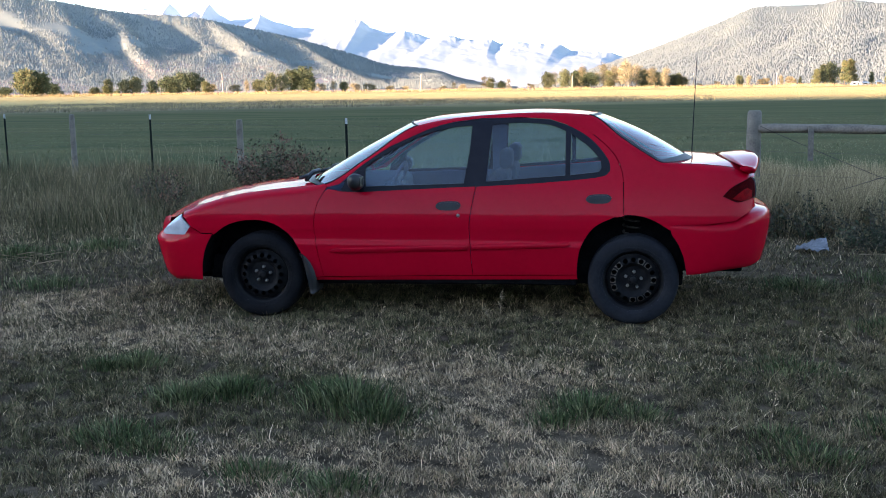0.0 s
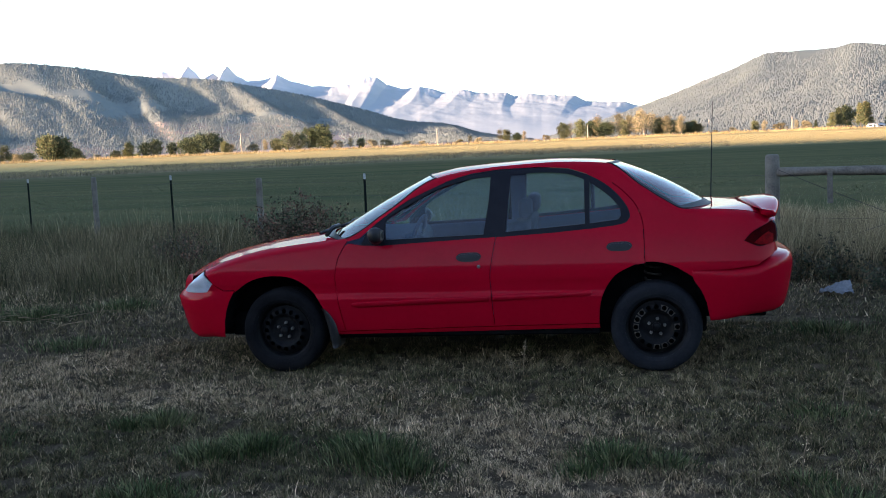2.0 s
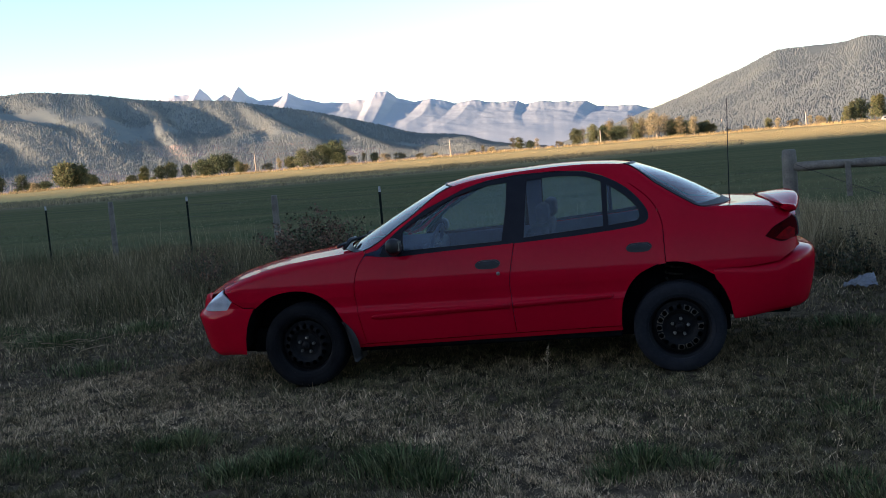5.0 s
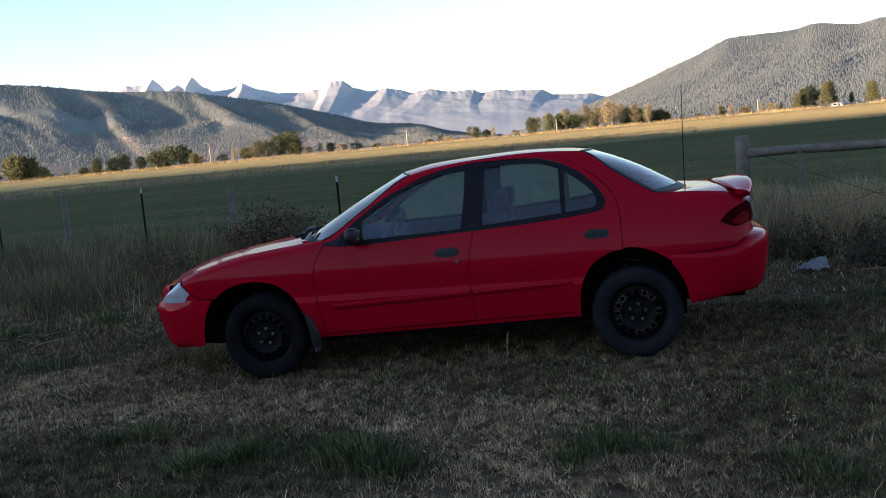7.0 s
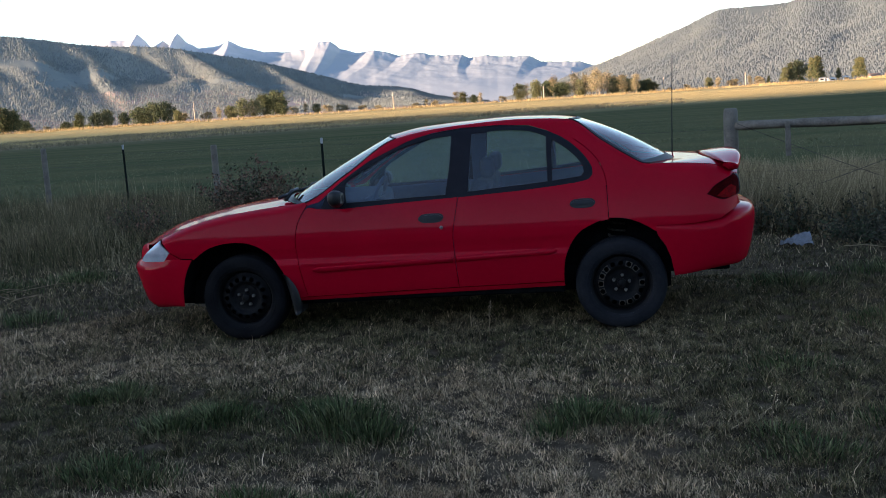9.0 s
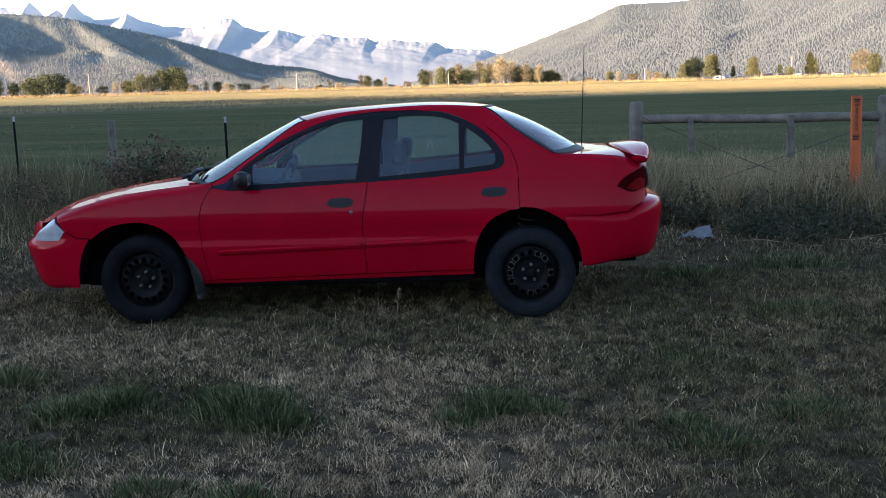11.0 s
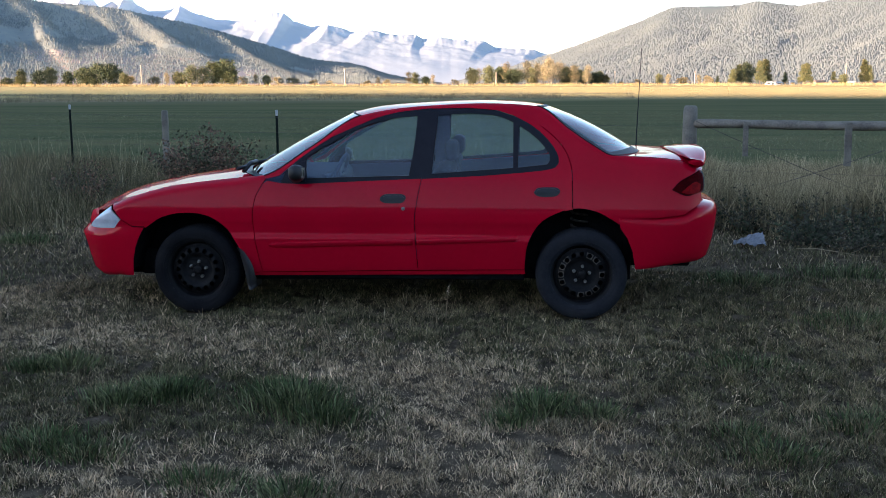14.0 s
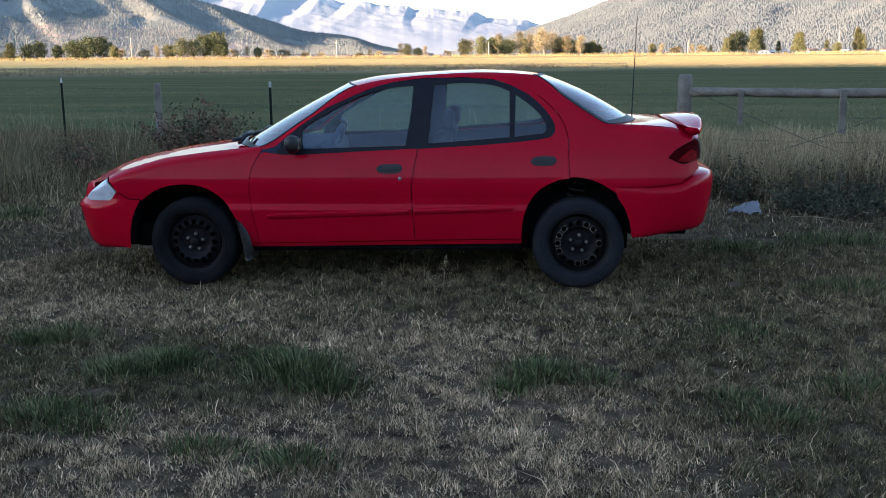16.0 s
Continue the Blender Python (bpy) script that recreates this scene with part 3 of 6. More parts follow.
def rounded(points, step=0.025, corner=()):
    """A closed outline through points: smooth but at the corners named by index."""
    n, out = len(points), []
    for i in range(n):
        p0, p1, p2, p3 = [Vector(points[(i + k) % n]) for k in (-1, 0, 1, 2)]
        m1 = (p2 - p1) if i in corner else (p2 - p0) * 0.5
        m2 = (p2 - p1) if (i + 1) % n in corner else (p3 - p1) * 0.5
        l = (p2 - p1).length
        m1 = m1.normalized() * min(m1.length, l)
        m2 = m2.normalized() * min(m2.length, l)
        k = max(1, int(l / step))
        for j in range(k):
            s = j / k
            q = p1 * (1 + 2 * s) * (1 - s) ** 2 + m1 * s * (1 - s) ** 2 + p2 * s * s * (3 - 2 * s) + m2 * s * s * (s - 1)
            out.append((q.x, q.y))
    return out


def grid_fill(outline, holes, step):
    """Triangles that fill an outline less its holes, with a grid of points inside."""
    from mathutils.geometry import delaunay_2d_cdt
    pts, edges = [], []
    for loop in (outline, *holes):
        o = len(pts)
        pts += [Vector(p) for p in loop]
        edges += [(o + k, o + (k + 1) % len(loop)) for k in range(len(loop))]
    rim = np.array([tuple(p) for p in pts])
    x0, z0 = rim.min(axis=0)
    x1, z1 = rim.max(axis=0)
    for i in range(int((x1 - x0) / step) + 1):
        for j in range(int((z1 - z0) / step) + 1):
            p = (x0 + (i + 0.5) * step, z0 + (j + 0.5) * step)
            if inside(p, outline) and not any(inside(p, h) for h in holes) and ((rim - p) ** 2).sum(axis=1).min() > (0.45 * step) ** 2:
                pts.append(Vector(p))
    v, _, f, _, _, _ = delaunay_2d_cdt(pts, edges, [], 0, 1e-6)
    keep = []
    for t in f:
        c = ((v[t[0]].x + v[t[1]].x + v[t[2]].x) / 3, (v[t[0]].y + v[t[1]].y + v[t[2]].y) / 3)
        if inside(c, outline) and not any(inside(c, h) for h in holes):
            keep.append(tuple(t))
    return [(p.x, p.y) for p in v], keep


def side_panel(name, outline, holes, s, mat, parent, label="", out=0.0, deep=0.018, step=0.03):
    """A skin panel of the car's side: s = -1 near side, 1 far side; its edges turn inwards."""
    pts, tris = grid_fill(outline, holes, step)
    verts = [(x, s * (side_y(x, z) + out), z) for x, z in pts]
    normals = [side_normal(x, z, s) for x, z in pts]
    faces = [t if ((verts[t[1]][0] - verts[t[0]][0]) * (verts[t[2]][2] - verts[t[0]][2]) - (verts[t[2]][0] - verts[t[0]][0]) * (verts[t[1]][2] - verts[t[0]][2]) > 0) == (s < 0) else t[::-1] for t in tris]
    for loop in (outline, *holes):
        n, o = len(loop), len(verts)
        for k, (x, z) in enumerate(loop):
            (xa, za), (xb, zb) = loop[k - 1], loop[(k + 1) % n]
            nn = Vector((zb - za, 0, -(xb - xa))).normalized()
            for d in (0.0, deep):
                verts.append((x, s * (side_y(x, z) + out - d), z))
                normals.append(nn)
        faces += [(o + 2 * k, o + 2 * k + 1, o + 2 * ((k + 1) % n) + 1, o + 2 * ((k + 1) % n)) for k in range(n)]
    return mesh_object(name, verts, faces, mat, parent, label, normals=normals)


def loft(name, edge, centre, mat, parent, label="", rows=24, cols=28, power=2.0, bow=2.0, lift=0.0, v0=1.0, keep=None):
    """A top panel between the car's two edges: edge(u) and centre(u) give (x, y, z)."""
    verts, faces = [], []
    for i in range(rows + 1):
        u = i / rows
        e, c = Vector(edge(u)), Vector(centre(u))
        for j in range(cols + 1):
            v = v0 * (2 * j / cols - 1)
            verts.append((e.x + (c.x - e.x) * (1 - abs(v) ** bow), e.y * v, e.z + (c.z - e.z) * (1 - abs(v) ** power) + lift))
    m = cols + 1
    for i in range(rows):
        for j in range(cols):
            if keep is None or keep((i + 0.5) / rows, 2 * (j + 0.5) / cols - 1):
                faces.append((i * m + j, (i + 1) * m + j, (i + 1) * m + j + 1, i * m + j + 1))
    return mesh_object(name, verts, faces, mat, parent, label)


def wrap(name, front, levels, low, high, x_start, mat, parent, label="", cols=40, ease=0.35):
    """A bumper skin carried round the nose or tail from one side to the other. levels: (share of the height, moved inwards)."""
    verts, faces = [], []
    base = -1.5 if front else 1.55
    length = abs((NOSE if front else TAIL) - base)
    p, q = (3.0, 2.3) if front else (4.0, 2.6)
    sign = -1 if front else 1
    for share, off, *own in levels:
        x = x_start(low(x_start(0.5)) * (1 - share) + high(x_start(0.5)) * share)
        u0 = max(0.0, abs(x - base) / length)
        f0 = math.asin(min(1, u0 ** (p / 2)))
        row = []
        for k in range(cols + 1):
            f = f0 + (math.pi / 2 - f0) * k / cols
            u, w = math.sin(f) ** (2 / p), math.cos(f) ** (2 / q) if k < cols else 0.0
            x = base + sign * length * u
            z = low(x) * (1 - share) + high(x) * share
            fade = smooth(0.0, ease, u - u0) if ease else 1.0
            inset = off * fade
            row.append((x - sign * inset * u ** 4, max(0.0, w * 0.86 + curve_at(z, WZ, WD) * (1 - u ** 8) - (own[0] * fade if own else inset) * (1 - u ** 6)) if k < cols else 0.0, z))
        verts += [(x, -y, zz) for x, y, zz in row] + [(x, y, zz) for x, y, zz in row[-2::-1]]
    m = 2 * cols + 1
    for i in range(len(levels) - 1):
        for k in range(m - 1):
            f = (i * m + k, i * m + k + 1, (i + 1) * m + k + 1, (i + 1) * m + k)
            faces.append(f if not front else f[::-1])
    return mesh_object(name, verts, faces, mat, parent, label)


FRONT_ARCH = [(-1.70, 0.30), (-1.685, 0.40), (-1.649, 0.512), (-1.596, 0.601), (-1.475, 0.681), (-1.315, 0.713), (-1.161, 0.688), (-1.043, 0.599), (-0.963, 0.46), (-0.933, 0.289)]
REAR_ARCH = [(0.931, 0.345), (0.953, 0.526), (1.042, 0.673), (1.18, 0.747), (1.291, 0.763), (1.421, 0.734), (1.551, 0.659), (1.628, 0.516), (1.663, 0.358)]
FRONT_SEAM = [(-0.822, 0.304), (-0.85, 0.482), (-0.871, 0.642), (-0.868, 0.743), (-0.845, 0.841), (-0.786, 0.945)]
MID_SEAM = [(0.212, 0.332), (0.199, 0.536), (0.193, 0.712), (0.238, 0.961), (0.256, 1.407)]
REAR_SEAM = [(1.243, 0.759), (1.240, 0.90), (1.232, 1.038), (1.175, 1.166), (1.042, 1.290), (0.887, 1.378)]
FRONT_GLASS = [(-0.516, 0.95), (-0.521, 1.079), (-0.365, 1.186), (-0.17, 1.289), (0.026, 1.345), (0.193, 1.362), (0.182, 1.186), (0.150, 0.972)]
REAR_GLASS = [(0.303, 0.984), (0.335, 1.367), (0.539, 1.379), (0.734, 1.363), (0.845, 1.322), (0.848, 1.025)]
QUARTER_GLASS = [(0.880, 1.027), (0.882, 1.303), (1.005, 1.214), (1.085, 1.122), (1.092, 1.075), (1.072, 1.048)]


def open_curve(points, step=0.03):
    """A smooth open line through points."""
    out = []
    for i in range(len(points) - 1):
        p0, p1, p2, p3 = [Vector(points[min(max(i + k, 0), len(points) - 1)]) for k in (-1, 0, 1, 2)]
        k = max(1, int((p2 - p1).length / step))
        for j in range(k):
            s = j / k
            q = 0.5 * (2 * p1 + (p2 - p0) * s + (2 * p0 - 5 * p1 + 4 * p2 - p3) * s * s + (3 * p1 - p0 - 3 * p2 + p3) * s ** 3)
            out.append((q.x, q.y))
    return out + [tuple(points[-1])]


def top_line(x0, x1, drop=0.0):
    n = max(2, int(abs(x1 - x0) / 0.03))
    return [(x0 + (x1 - x0) * k / n, edge_z(x0 + (x1 - x0) * k / n) - drop) for k in range(n + 1)]


def shrunk(loop, d):
    """An outline moved inwards by d."""
    n, area = len(loop), sum(loop[i - 1][0] * loop[i][1] - loop[i][0] * loop[i - 1][1] for i in range(len(loop)))
    s, out = (1 if area > 0 else -1), []
    for i in range(n):
        (xa, za), (x, z), (xb, zb) = loop[i - 1], loop[i], loop[(i + 1) % n]
        t = Vector((xb - xa, zb - za)).normalized()
        out.append((x - s * t.y * d, z + s * t.x * d))
    return out


def build_wheel(name, x, s, parent, worn):
    """A black pressed steel wheel with round holes, five lug nuts and a road tyre."""
    hub_z = 0.309
    face = 0.775

    def at(v):
        return [(x + a, s * (face + b), hub_z + c) for a, b, c in v]
    rim_profile = [(0.212, 0.035), (0.214, 0.028), (0.205, 0.020), (0.196, 0.018), (0.190, 0.0), (0.182, -0.03), (0.176, -0.09), (0.190, -0.14), (0.205, -0.15), (0.205, -0.156), (0.180, -0.145)]
    v, f = lathe(rim_profile, 56)
    wheel = mesh_object("wheel", at(v), f, STEEL, parent, "black steel wheel with a ring of round holes")
    holes = 16
    outline = [(0.180 * math.cos(a), 0.180 * math.sin(a)) for a in [2 * math.pi * k / 72 for k in range(72)]]
    gaps = [[(0.138 * math.cos(2 * math.pi * h / holes) + 0.0165 * math.cos(2 * math.pi * k / 12), 0.138 * math.sin(2 * math.pi * h / holes) + 0.0165 * math.sin(2 * math.pi * k / 12)) for k in range(12)] for h in range(holes)]
    pts, tris = grid_fill(outline, gaps, 0.012)

    def dish(r):
        return curve_at(r, [0.0, 0.045, 0.085, 0.10, 0.118, 0.150, 0.168, 0.18], [-0.012, -0.012, -0.012, -0.006, 0.012, 0.006, -0.012, -0.016])
    verts = [(a, dish(math.hypot(a, c)), c) for a, c in pts]
    disc = mesh_object("wheel_disc", at(verts), tris, STEEL, wheel)
    if worn:
        for h in range(holes):
            if h in (1, 4, 5, 10, 11, 15):
                continue
            a0, a1 = 2 * math.pi * (h - 0.42) / holes, 2 * math.pi * (h + 0.42) / holes
            o = [(r * math.cos(a), r * math.sin(a)) for r, a in [(0.119, a0 + (a1 - a0) * k / 6) for k in range(7)] + [(0.156, a1 - (a1 - a0) * k / 6) for k in range(7)]]
            pv, pt = grid_fill(o, [gaps[h]], 0.01)
            mesh_object("worn_patch", at([(a, dish(math.hypot(a, c)) + 0.0015, c) for a, c in pv]), pt, WORN, wheel, "bare rusty metal round a wheel hole")
    v, f = lathe([(0.0, 0.022), (0.024, 0.022), (0.030, 0.016), (0.031, -0.01), (0.0, -0.01)], 20)
    mesh_object("hub", at(v), f, STEEL, wheel)
    v, f = lathe([(0.0, -0.07), (0.17, -0.07), (0.17, -0.11), (0.0, -0.11)], 32)
    mesh_object("brake_drum", at(v), f, DARK, wheel)
    for k in range(5):
        a = 2 * math.pi * k / 5 + 0.2
        v, f = lathe([(0.0, 0.014), (0.007, 0.014), (0.0105, 0.010), (0.0115, -0.012), (0.0, -0.012)], 6)
        mesh_object("lug_nut", at([(p[0] + 0.055 * math.cos(a), p[1], p[2] + 0.055 * math.sin(a)) for p in v]), f, CHROME, wheel, "worn bright lug nut", shade=False)
    tyre_profile = [(0.206, 0.030), (0.222, 0.040), (0.245, 0.046), (0.270, 0.045), (0.290, 0.038), (0.301, 0.026), (0.3065, 0.010), (0.309, -0.02)]
    groove = []
    for h in (-0.02, -0.055, -0.09):
        groove += [(0.309, h + 0.012), (0.309, h + 0.004), (0.302, h + 0.003), (0.302, h - 0.003), (0.309, h - 0.004)]
    back = [(0.3065, -0.13), (0.301, -0.146), (0.285, -0.16), (0.25, -0.166), (0.222, -0.158), (0.206, -0.15)]
    v, f = joined(lathe(tyre_profile + groove + back, 72), lathe([(0.228, 0.0425), (0.230, 0.0450), (0.233, 0.0445), (0.234, 0.0435)], 72))
    mesh_object("tyre", at(v), f, DUSTY if worn else RUBBER, wheel, "dusty black rubber tyre")
    return wheel


def build_car():
    car = empty("car", "red four-door sedan with black steel wheels parked on grass", "car")
    for s in (-1, 1):
        fender = open_curve(FRONT_SEAM) + top_line(-0.80, -1.846, 0.0) + [(-1.764, 0.662), (-1.682, 0.613), (-1.603, 0.613)] + open_curve([(-1.603, 0.613), *FRONT_ARCH[3:]])[1:]
        side_panel("front_fender", shrunk(fender, 0.0025), [], s, RED, car, step=0.018)
        lamp = rounded([(-1.854, 0.742), (-1.985, 0.640), (-2.022, 0.602), (-1.995, 0.593), (-1.815, 0.601), (-1.768, 0.660)], 0.02, (0, 4, 5))
        headlight = side_panel("headlight", shrunk(lamp, -0.001), [], s, LAMP_CLEAR, car, "clear wrap-round headlight lens", out=0.003, step=0.008)
        side_panel("lamp_bezel", shrunk(lamp, 0.006), [], s, FRAME_BLACK, headlight, out=-0.012, step=0.015)
        corner = [(-1.817, 0.598), (-1.770, 0.656), (-1.763, 0.657), (-1.688, 0.610), (-1.72, 0.598)]
        side_panel("bumper_corner", corner, [], s, RED, car, "red corner between bumper and fender", step=0.012)
        # doors
        fglass, rglass, qglass = rounded(FRONT_GLASS, 0.025, (0, 5, 7)), rounded(REAR_GLASS, 0.025, (0, 1, 4, 5)), rounded(QUARTER_GLASS, 0.025, (0, 1, 5))
        head = [(0.256, 1.407), (0.063, 1.384), (-0.094, 1.342), (-0.367, 1.217), (-0.56, 1.083), (-0.70, 0.955)]
        front_skin = open_curve(FRONT_SEAM)[:-1] + [(-0.775, 0.934), (-0.69, 0.919), (-0.547, 0.915), (-0.16, 0.936), (0.228, 0.955)] + open_curve(MID_SEAM[:4])[::-1][1:]
        door = side_panel("front_door", shrunk(front_skin, 0.0025), [], s, RED, car, "red door skin")
        fframe = [(-0.685, 0.918), (-0.547, 0.914)] + [(-0.16, 0.935), (0.235, 0.954)] + open_curve(MID_SEAM[3:])[1:-1] + open_curve(head) [:-1] + [(-0.66, 0.985)]
        side_panel("window_frame", shrunk(fframe, -0.002), [fglass], s, FRAME_BLACK, door, "black window surround", out=0.001)
        side_panel("window_glass", shrunk(fglass, -0.006), [], s, GLASS, door, "tinted side window", out=-0.010, deep=0.004)
        rear_skin = open_curve(MID_SEAM[:4]) + [(0.64, 0.984), (0.90, 1.004), (1.06, 1.018), (1.098, 1.026), (1.120, 1.040), (1.135, 1.062), (1.125, 1.118), (1.08, 1.185), (1.01, 1.250), (0.89, 1.335)] + open_curve(REAR_SEAM)[::-1] + open_curve(REAR_ARCH[:4])[::-1]
        door2 = side_panel("rear_door", shrunk(rear_skin, 0.0025), [], s, RED, car, "red door skin")
        rframe = open_curve(MID_SEAM[3:]) + [(0.537, 1.411), (0.733, 1.397), *open_curve([(0.869, 1.353), (0.95, 1.312), (1.023, 1.260), (1.09, 1.192), (1.136, 1.125), (1.148, 1.085), (1.146, 1.055), (1.128, 1.033), (1.098, 1.021), (1.04, 1.010)], 0.015), (0.90, 0.995), (0.64, 0.974), (0.238, 0.952)]
        side_panel("window_frame", shrunk(rframe, -0.002), [rglass, qglass], s, FRAME_BLACK, door2, "black window surround", out=0.001)
        side_panel("window_glass", shrunk(rglass, -0.006), [], s, GLASS, door2, "tinted side window", out=-0.010, deep=0.004)
        side_panel("quarter_glass", shrunk(qglass, -0.006), [], s, GLASS, door2, "small fixed rear window", out=-0.010, deep=0.004)
        # roof side, rear quarter
        rail = top_line(-0.80, 1.0, 0.004) + [(0.887, 1.382)] + [(0.869, 1.358), (0.733, 1.402), (0.537, 1.416), (0.256, 1.412), (0.063, 1.389), (-0.094, 1.347), (-0.367, 1.222), (-0.56, 1.088), (-0.70, 0.965), (-0.78, 0.945)]
        side_panel("roof_side", shrunk(rail, 0.001), [], s, RED, car, "red roof side and windscreen pillar", step=0.02)
        quarter = top_line(1.0, 2.10, 0.004) + [(2.105, 0.90), (2.09, 0.79), (1.975, 0.722), (1.788, 0.702), (1.57, 0.697)] + open_curve(REAR_ARCH[3:7])[::-1] + open_curve(REAR_SEAM)
        tail = rounded([(1.889, 0.887), (1.949, 0.944), (2.085, 1.008), (2.108, 0.985), (2.11, 0.88), (2.06, 0.858), (1.99, 0.845)], 0.02, (0, 2))
        side_panel("rear_quarter", shrunk(quarter, 0.0025), [tail], s, RED, car, "red rear quarter panel")
        lamp = side_panel("taillight", shrunk(tail, 0.004), [], s, LAMP_RED, car, "dark red taillight lens", out=0.004, step=0.015)
        glow = rounded([(1.955, 0.872), (2.005, 0.910), (2.057, 0.938), (2.090, 0.920), (2.082, 0.866), (2.015, 0.856)], 0.02, (0, 3))
        side_panel("reflector", glow, [], s, LAMP_GLOW, lamp, "bright red reflector", out=0.007, deep=0.006, step=0.015)
        side_panel("lamp_bezel", shrunk(tail, -0.01), [], s, FRAME_BLACK, lamp, out=-0.012, step=0.025)
        joint = [(0.858, 1.356), (0.930, 1.318), (1.030, 1.255), (1.045, 1.395), (0.985, 1.430), (0.90, 1.425)]
        side_panel("roof_joint", joint, [], s, RED, car, "red body skin under the roof joint", out=-0.005, step=0.02)
        # sill
        sill = [(-0.93, 0.290), (-0.82, 0.300), (0.21, 0.327), (0.93, 0.341), (0.935, 0.312), (-0.93, 0.276)]
        side_panel("sill", sill, [], s, RED, car, "red sill under the doors", out=-0.010, step=0.02)
        under = [(-0.93, 0.284), (0.93, 0.318), (0.93, 0.262), (-0.93, 0.240)]
        side_panel("sill_seam", under, [], s, DARK, car, out=-0.045, step=0.03)
        # mouldings
        for x0, x1, z0, z1, own in ((-0.767, 0.180, 0.497, 0.532, door), (0.206, 0.888, 0.533, 0.562, door2)):
            n, rows = 40, [(-0.019, 0.0), (-0.017, 0.009), (0.012, 0.013), (0.018, 0.009), (0.020, 0.0)]
            v, f = [], []
            for k in range(n + 1):
                u = k / n
                x = x0 + (x1 - x0) * u
                zc = z0 + (z1 - z0) * u
                end = min(1, 0.35 + 20 * min(u, 1 - u)) if own is door and u < 0.5 or own is door2 and u > 0.5 else 1.0
                for dz, dy in rows:
                    v.append((x, s * (side_y(x, zc + dz * end) + dy * end), zc + dz * end))
            for k in range(n):
                for j in range(4):
                    a = k * 5 + j
                    q = (a, a + 5, a + 6, a + 1)
                    f.append(q if s < 0 else q[::-1])
            f += [tuple(range(5)), tuple(range(n * 5, n * 5 + 5))[::-1]]
            mesh_object("side_moulding", v, f, RED, own, "red rub strip along the door")
        # handles and lock
        for x0, x1, zc, own in ((-0.038, 0.134, 0.821, door), (0.988, 1.161, 0.871, door2)):
            loop = rounded([(x0, zc - 0.004), (x0 + 0.03, zc + 0.026), (x1 - 0.025, zc + 0.029), (x1, zc + 0.004), (x1 - 0.03, zc - 0.028), (x0 + 0.03, zc - 0.029)], 0.012)
            handle = side_panel("door_handle", loop, [], s, BLACK, own, "black plastic pull handle", out=0.004, deep=0.012, step=0.012)
            grip = rounded([(x0 + 0.012, zc + 0.0), (x0 + 0.035, zc + 0.019), (x1 - 0.03, zc + 0.021), (x1 - 0.012, zc + 0.006), (x1 - 0.04, zc - 0.003), (x0 + 0.04, zc - 0.006)], 0.012)
            side_panel("handle_grip", grip, [], s, BLACK, own, "black plastic handle lip", out=0.018, deep=0.016, step=0.012)
        v, f = lathe([(0.0, 0.004), (0.010, 0.004), (0.013, 0.001), (0.013, -0.004)], 16)
        mesh_object("door_lock", [(0.115 + p[0], s * (side_y(0.115, 0.754) + p[1] + 0.002), 0.754 + p[2]) for p in v], f, CHROME, door, "round metal key lock")
        # mirror
        bm = rounded_box(-0.60, -0.505, 0.86, 1.00, 0.940, 1.052, 0.045, 4)
        for vert in bm.verts:
            vert.co.x -= 0.06 * (vert.co.y - 0.9)
            vert.co.z += 0.10 * (vert.co.y - 0.94)
            vert.co.y *= s
        mirror = part("door_mirror", bm, BLACK, car, "black plastic door mirror")
        v, f = tube([(-0.59, s * 0.78, 0.95), (-0.57, s * 0.84, 0.965), (-0.56, s * 0.90, 0.985)], [0.045, 0.035, 0.03], 10)
        mesh_object("mirror_arm", v, f, BLACK, mirror)
        tri = rounded([(-0.69, 0.928), (-0.525, 0.925), (-0.525, 1.065), (-0.57, 1.06)], 0.03, (0, 1, 2))
        side_panel("mirror_patch", tri, [], s, FRAME_BLACK, mirror, "black triangle at the window's corner", out=0.005)
        v, f = box(-0.517, -0.509, 0.895, 0.97, 0.965, 1.03)
        mesh_object("mirror_glass", [(p[0], s * p[1], p[2]) for p in v], f, CHROME, mirror, shade=False)
        # mud flap
        v, f = [], []
        n = 10
        for k in range(n + 1):
            u = k / n
            z = 0.475 - 0.29 * u
            xx = -0.985 + 0.06 * u ** 0.6 + (0.012 * u)
            for dx, yy in ((0.0, 0.62), (0.0, 0.845), (0.024 + 0.035 * math.sin(min(1, u * 1.1) * math.pi), 0.862 - 0.012 * u), (0.03 + 0.02 * math.sin(u * math.pi), 0.62)):
                v.append((xx + dx, s * yy, z))
        for k in range(n):
            for j in range(4):
                a = k * 4
                f.append((a + j, a + (j + 1) % 4, a + 4 + (j + 1) % 4, a + 4 + j))
        f += [(0, 1, 2, 3), (n * 4 + 3, n * 4 + 2, n * 4 + 1, n * 4)]
        mesh_object("mud_flap", v, f, BLACK, car, "dusty black rubber mud flap")
        # wheel wells
        for points, nm in ((FRONT_ARCH, "front_wheel_liner"), (REAR_ARCH, "rear_wheel_liner")):
            line = open_curve(points)
            v = [(x, s * yy, z + (0.012 if yy < 0.8 else 0.0)) for x, z in line for yy in (side_y(x, z) - 0.006, 0.78, 0.45)]
            f = [(3 * k + j, 3 * k + j + 1, 3 * k + j + 4, 3 * k + j + 3) for k in range(len(line) - 1) for j in range(2)]
            mesh_object(nm, v, f, DARK, car)
        for x, worn in ((-1.332, False), (1.313, True)):
            build_wheel("wheel", x, s, car, worn)
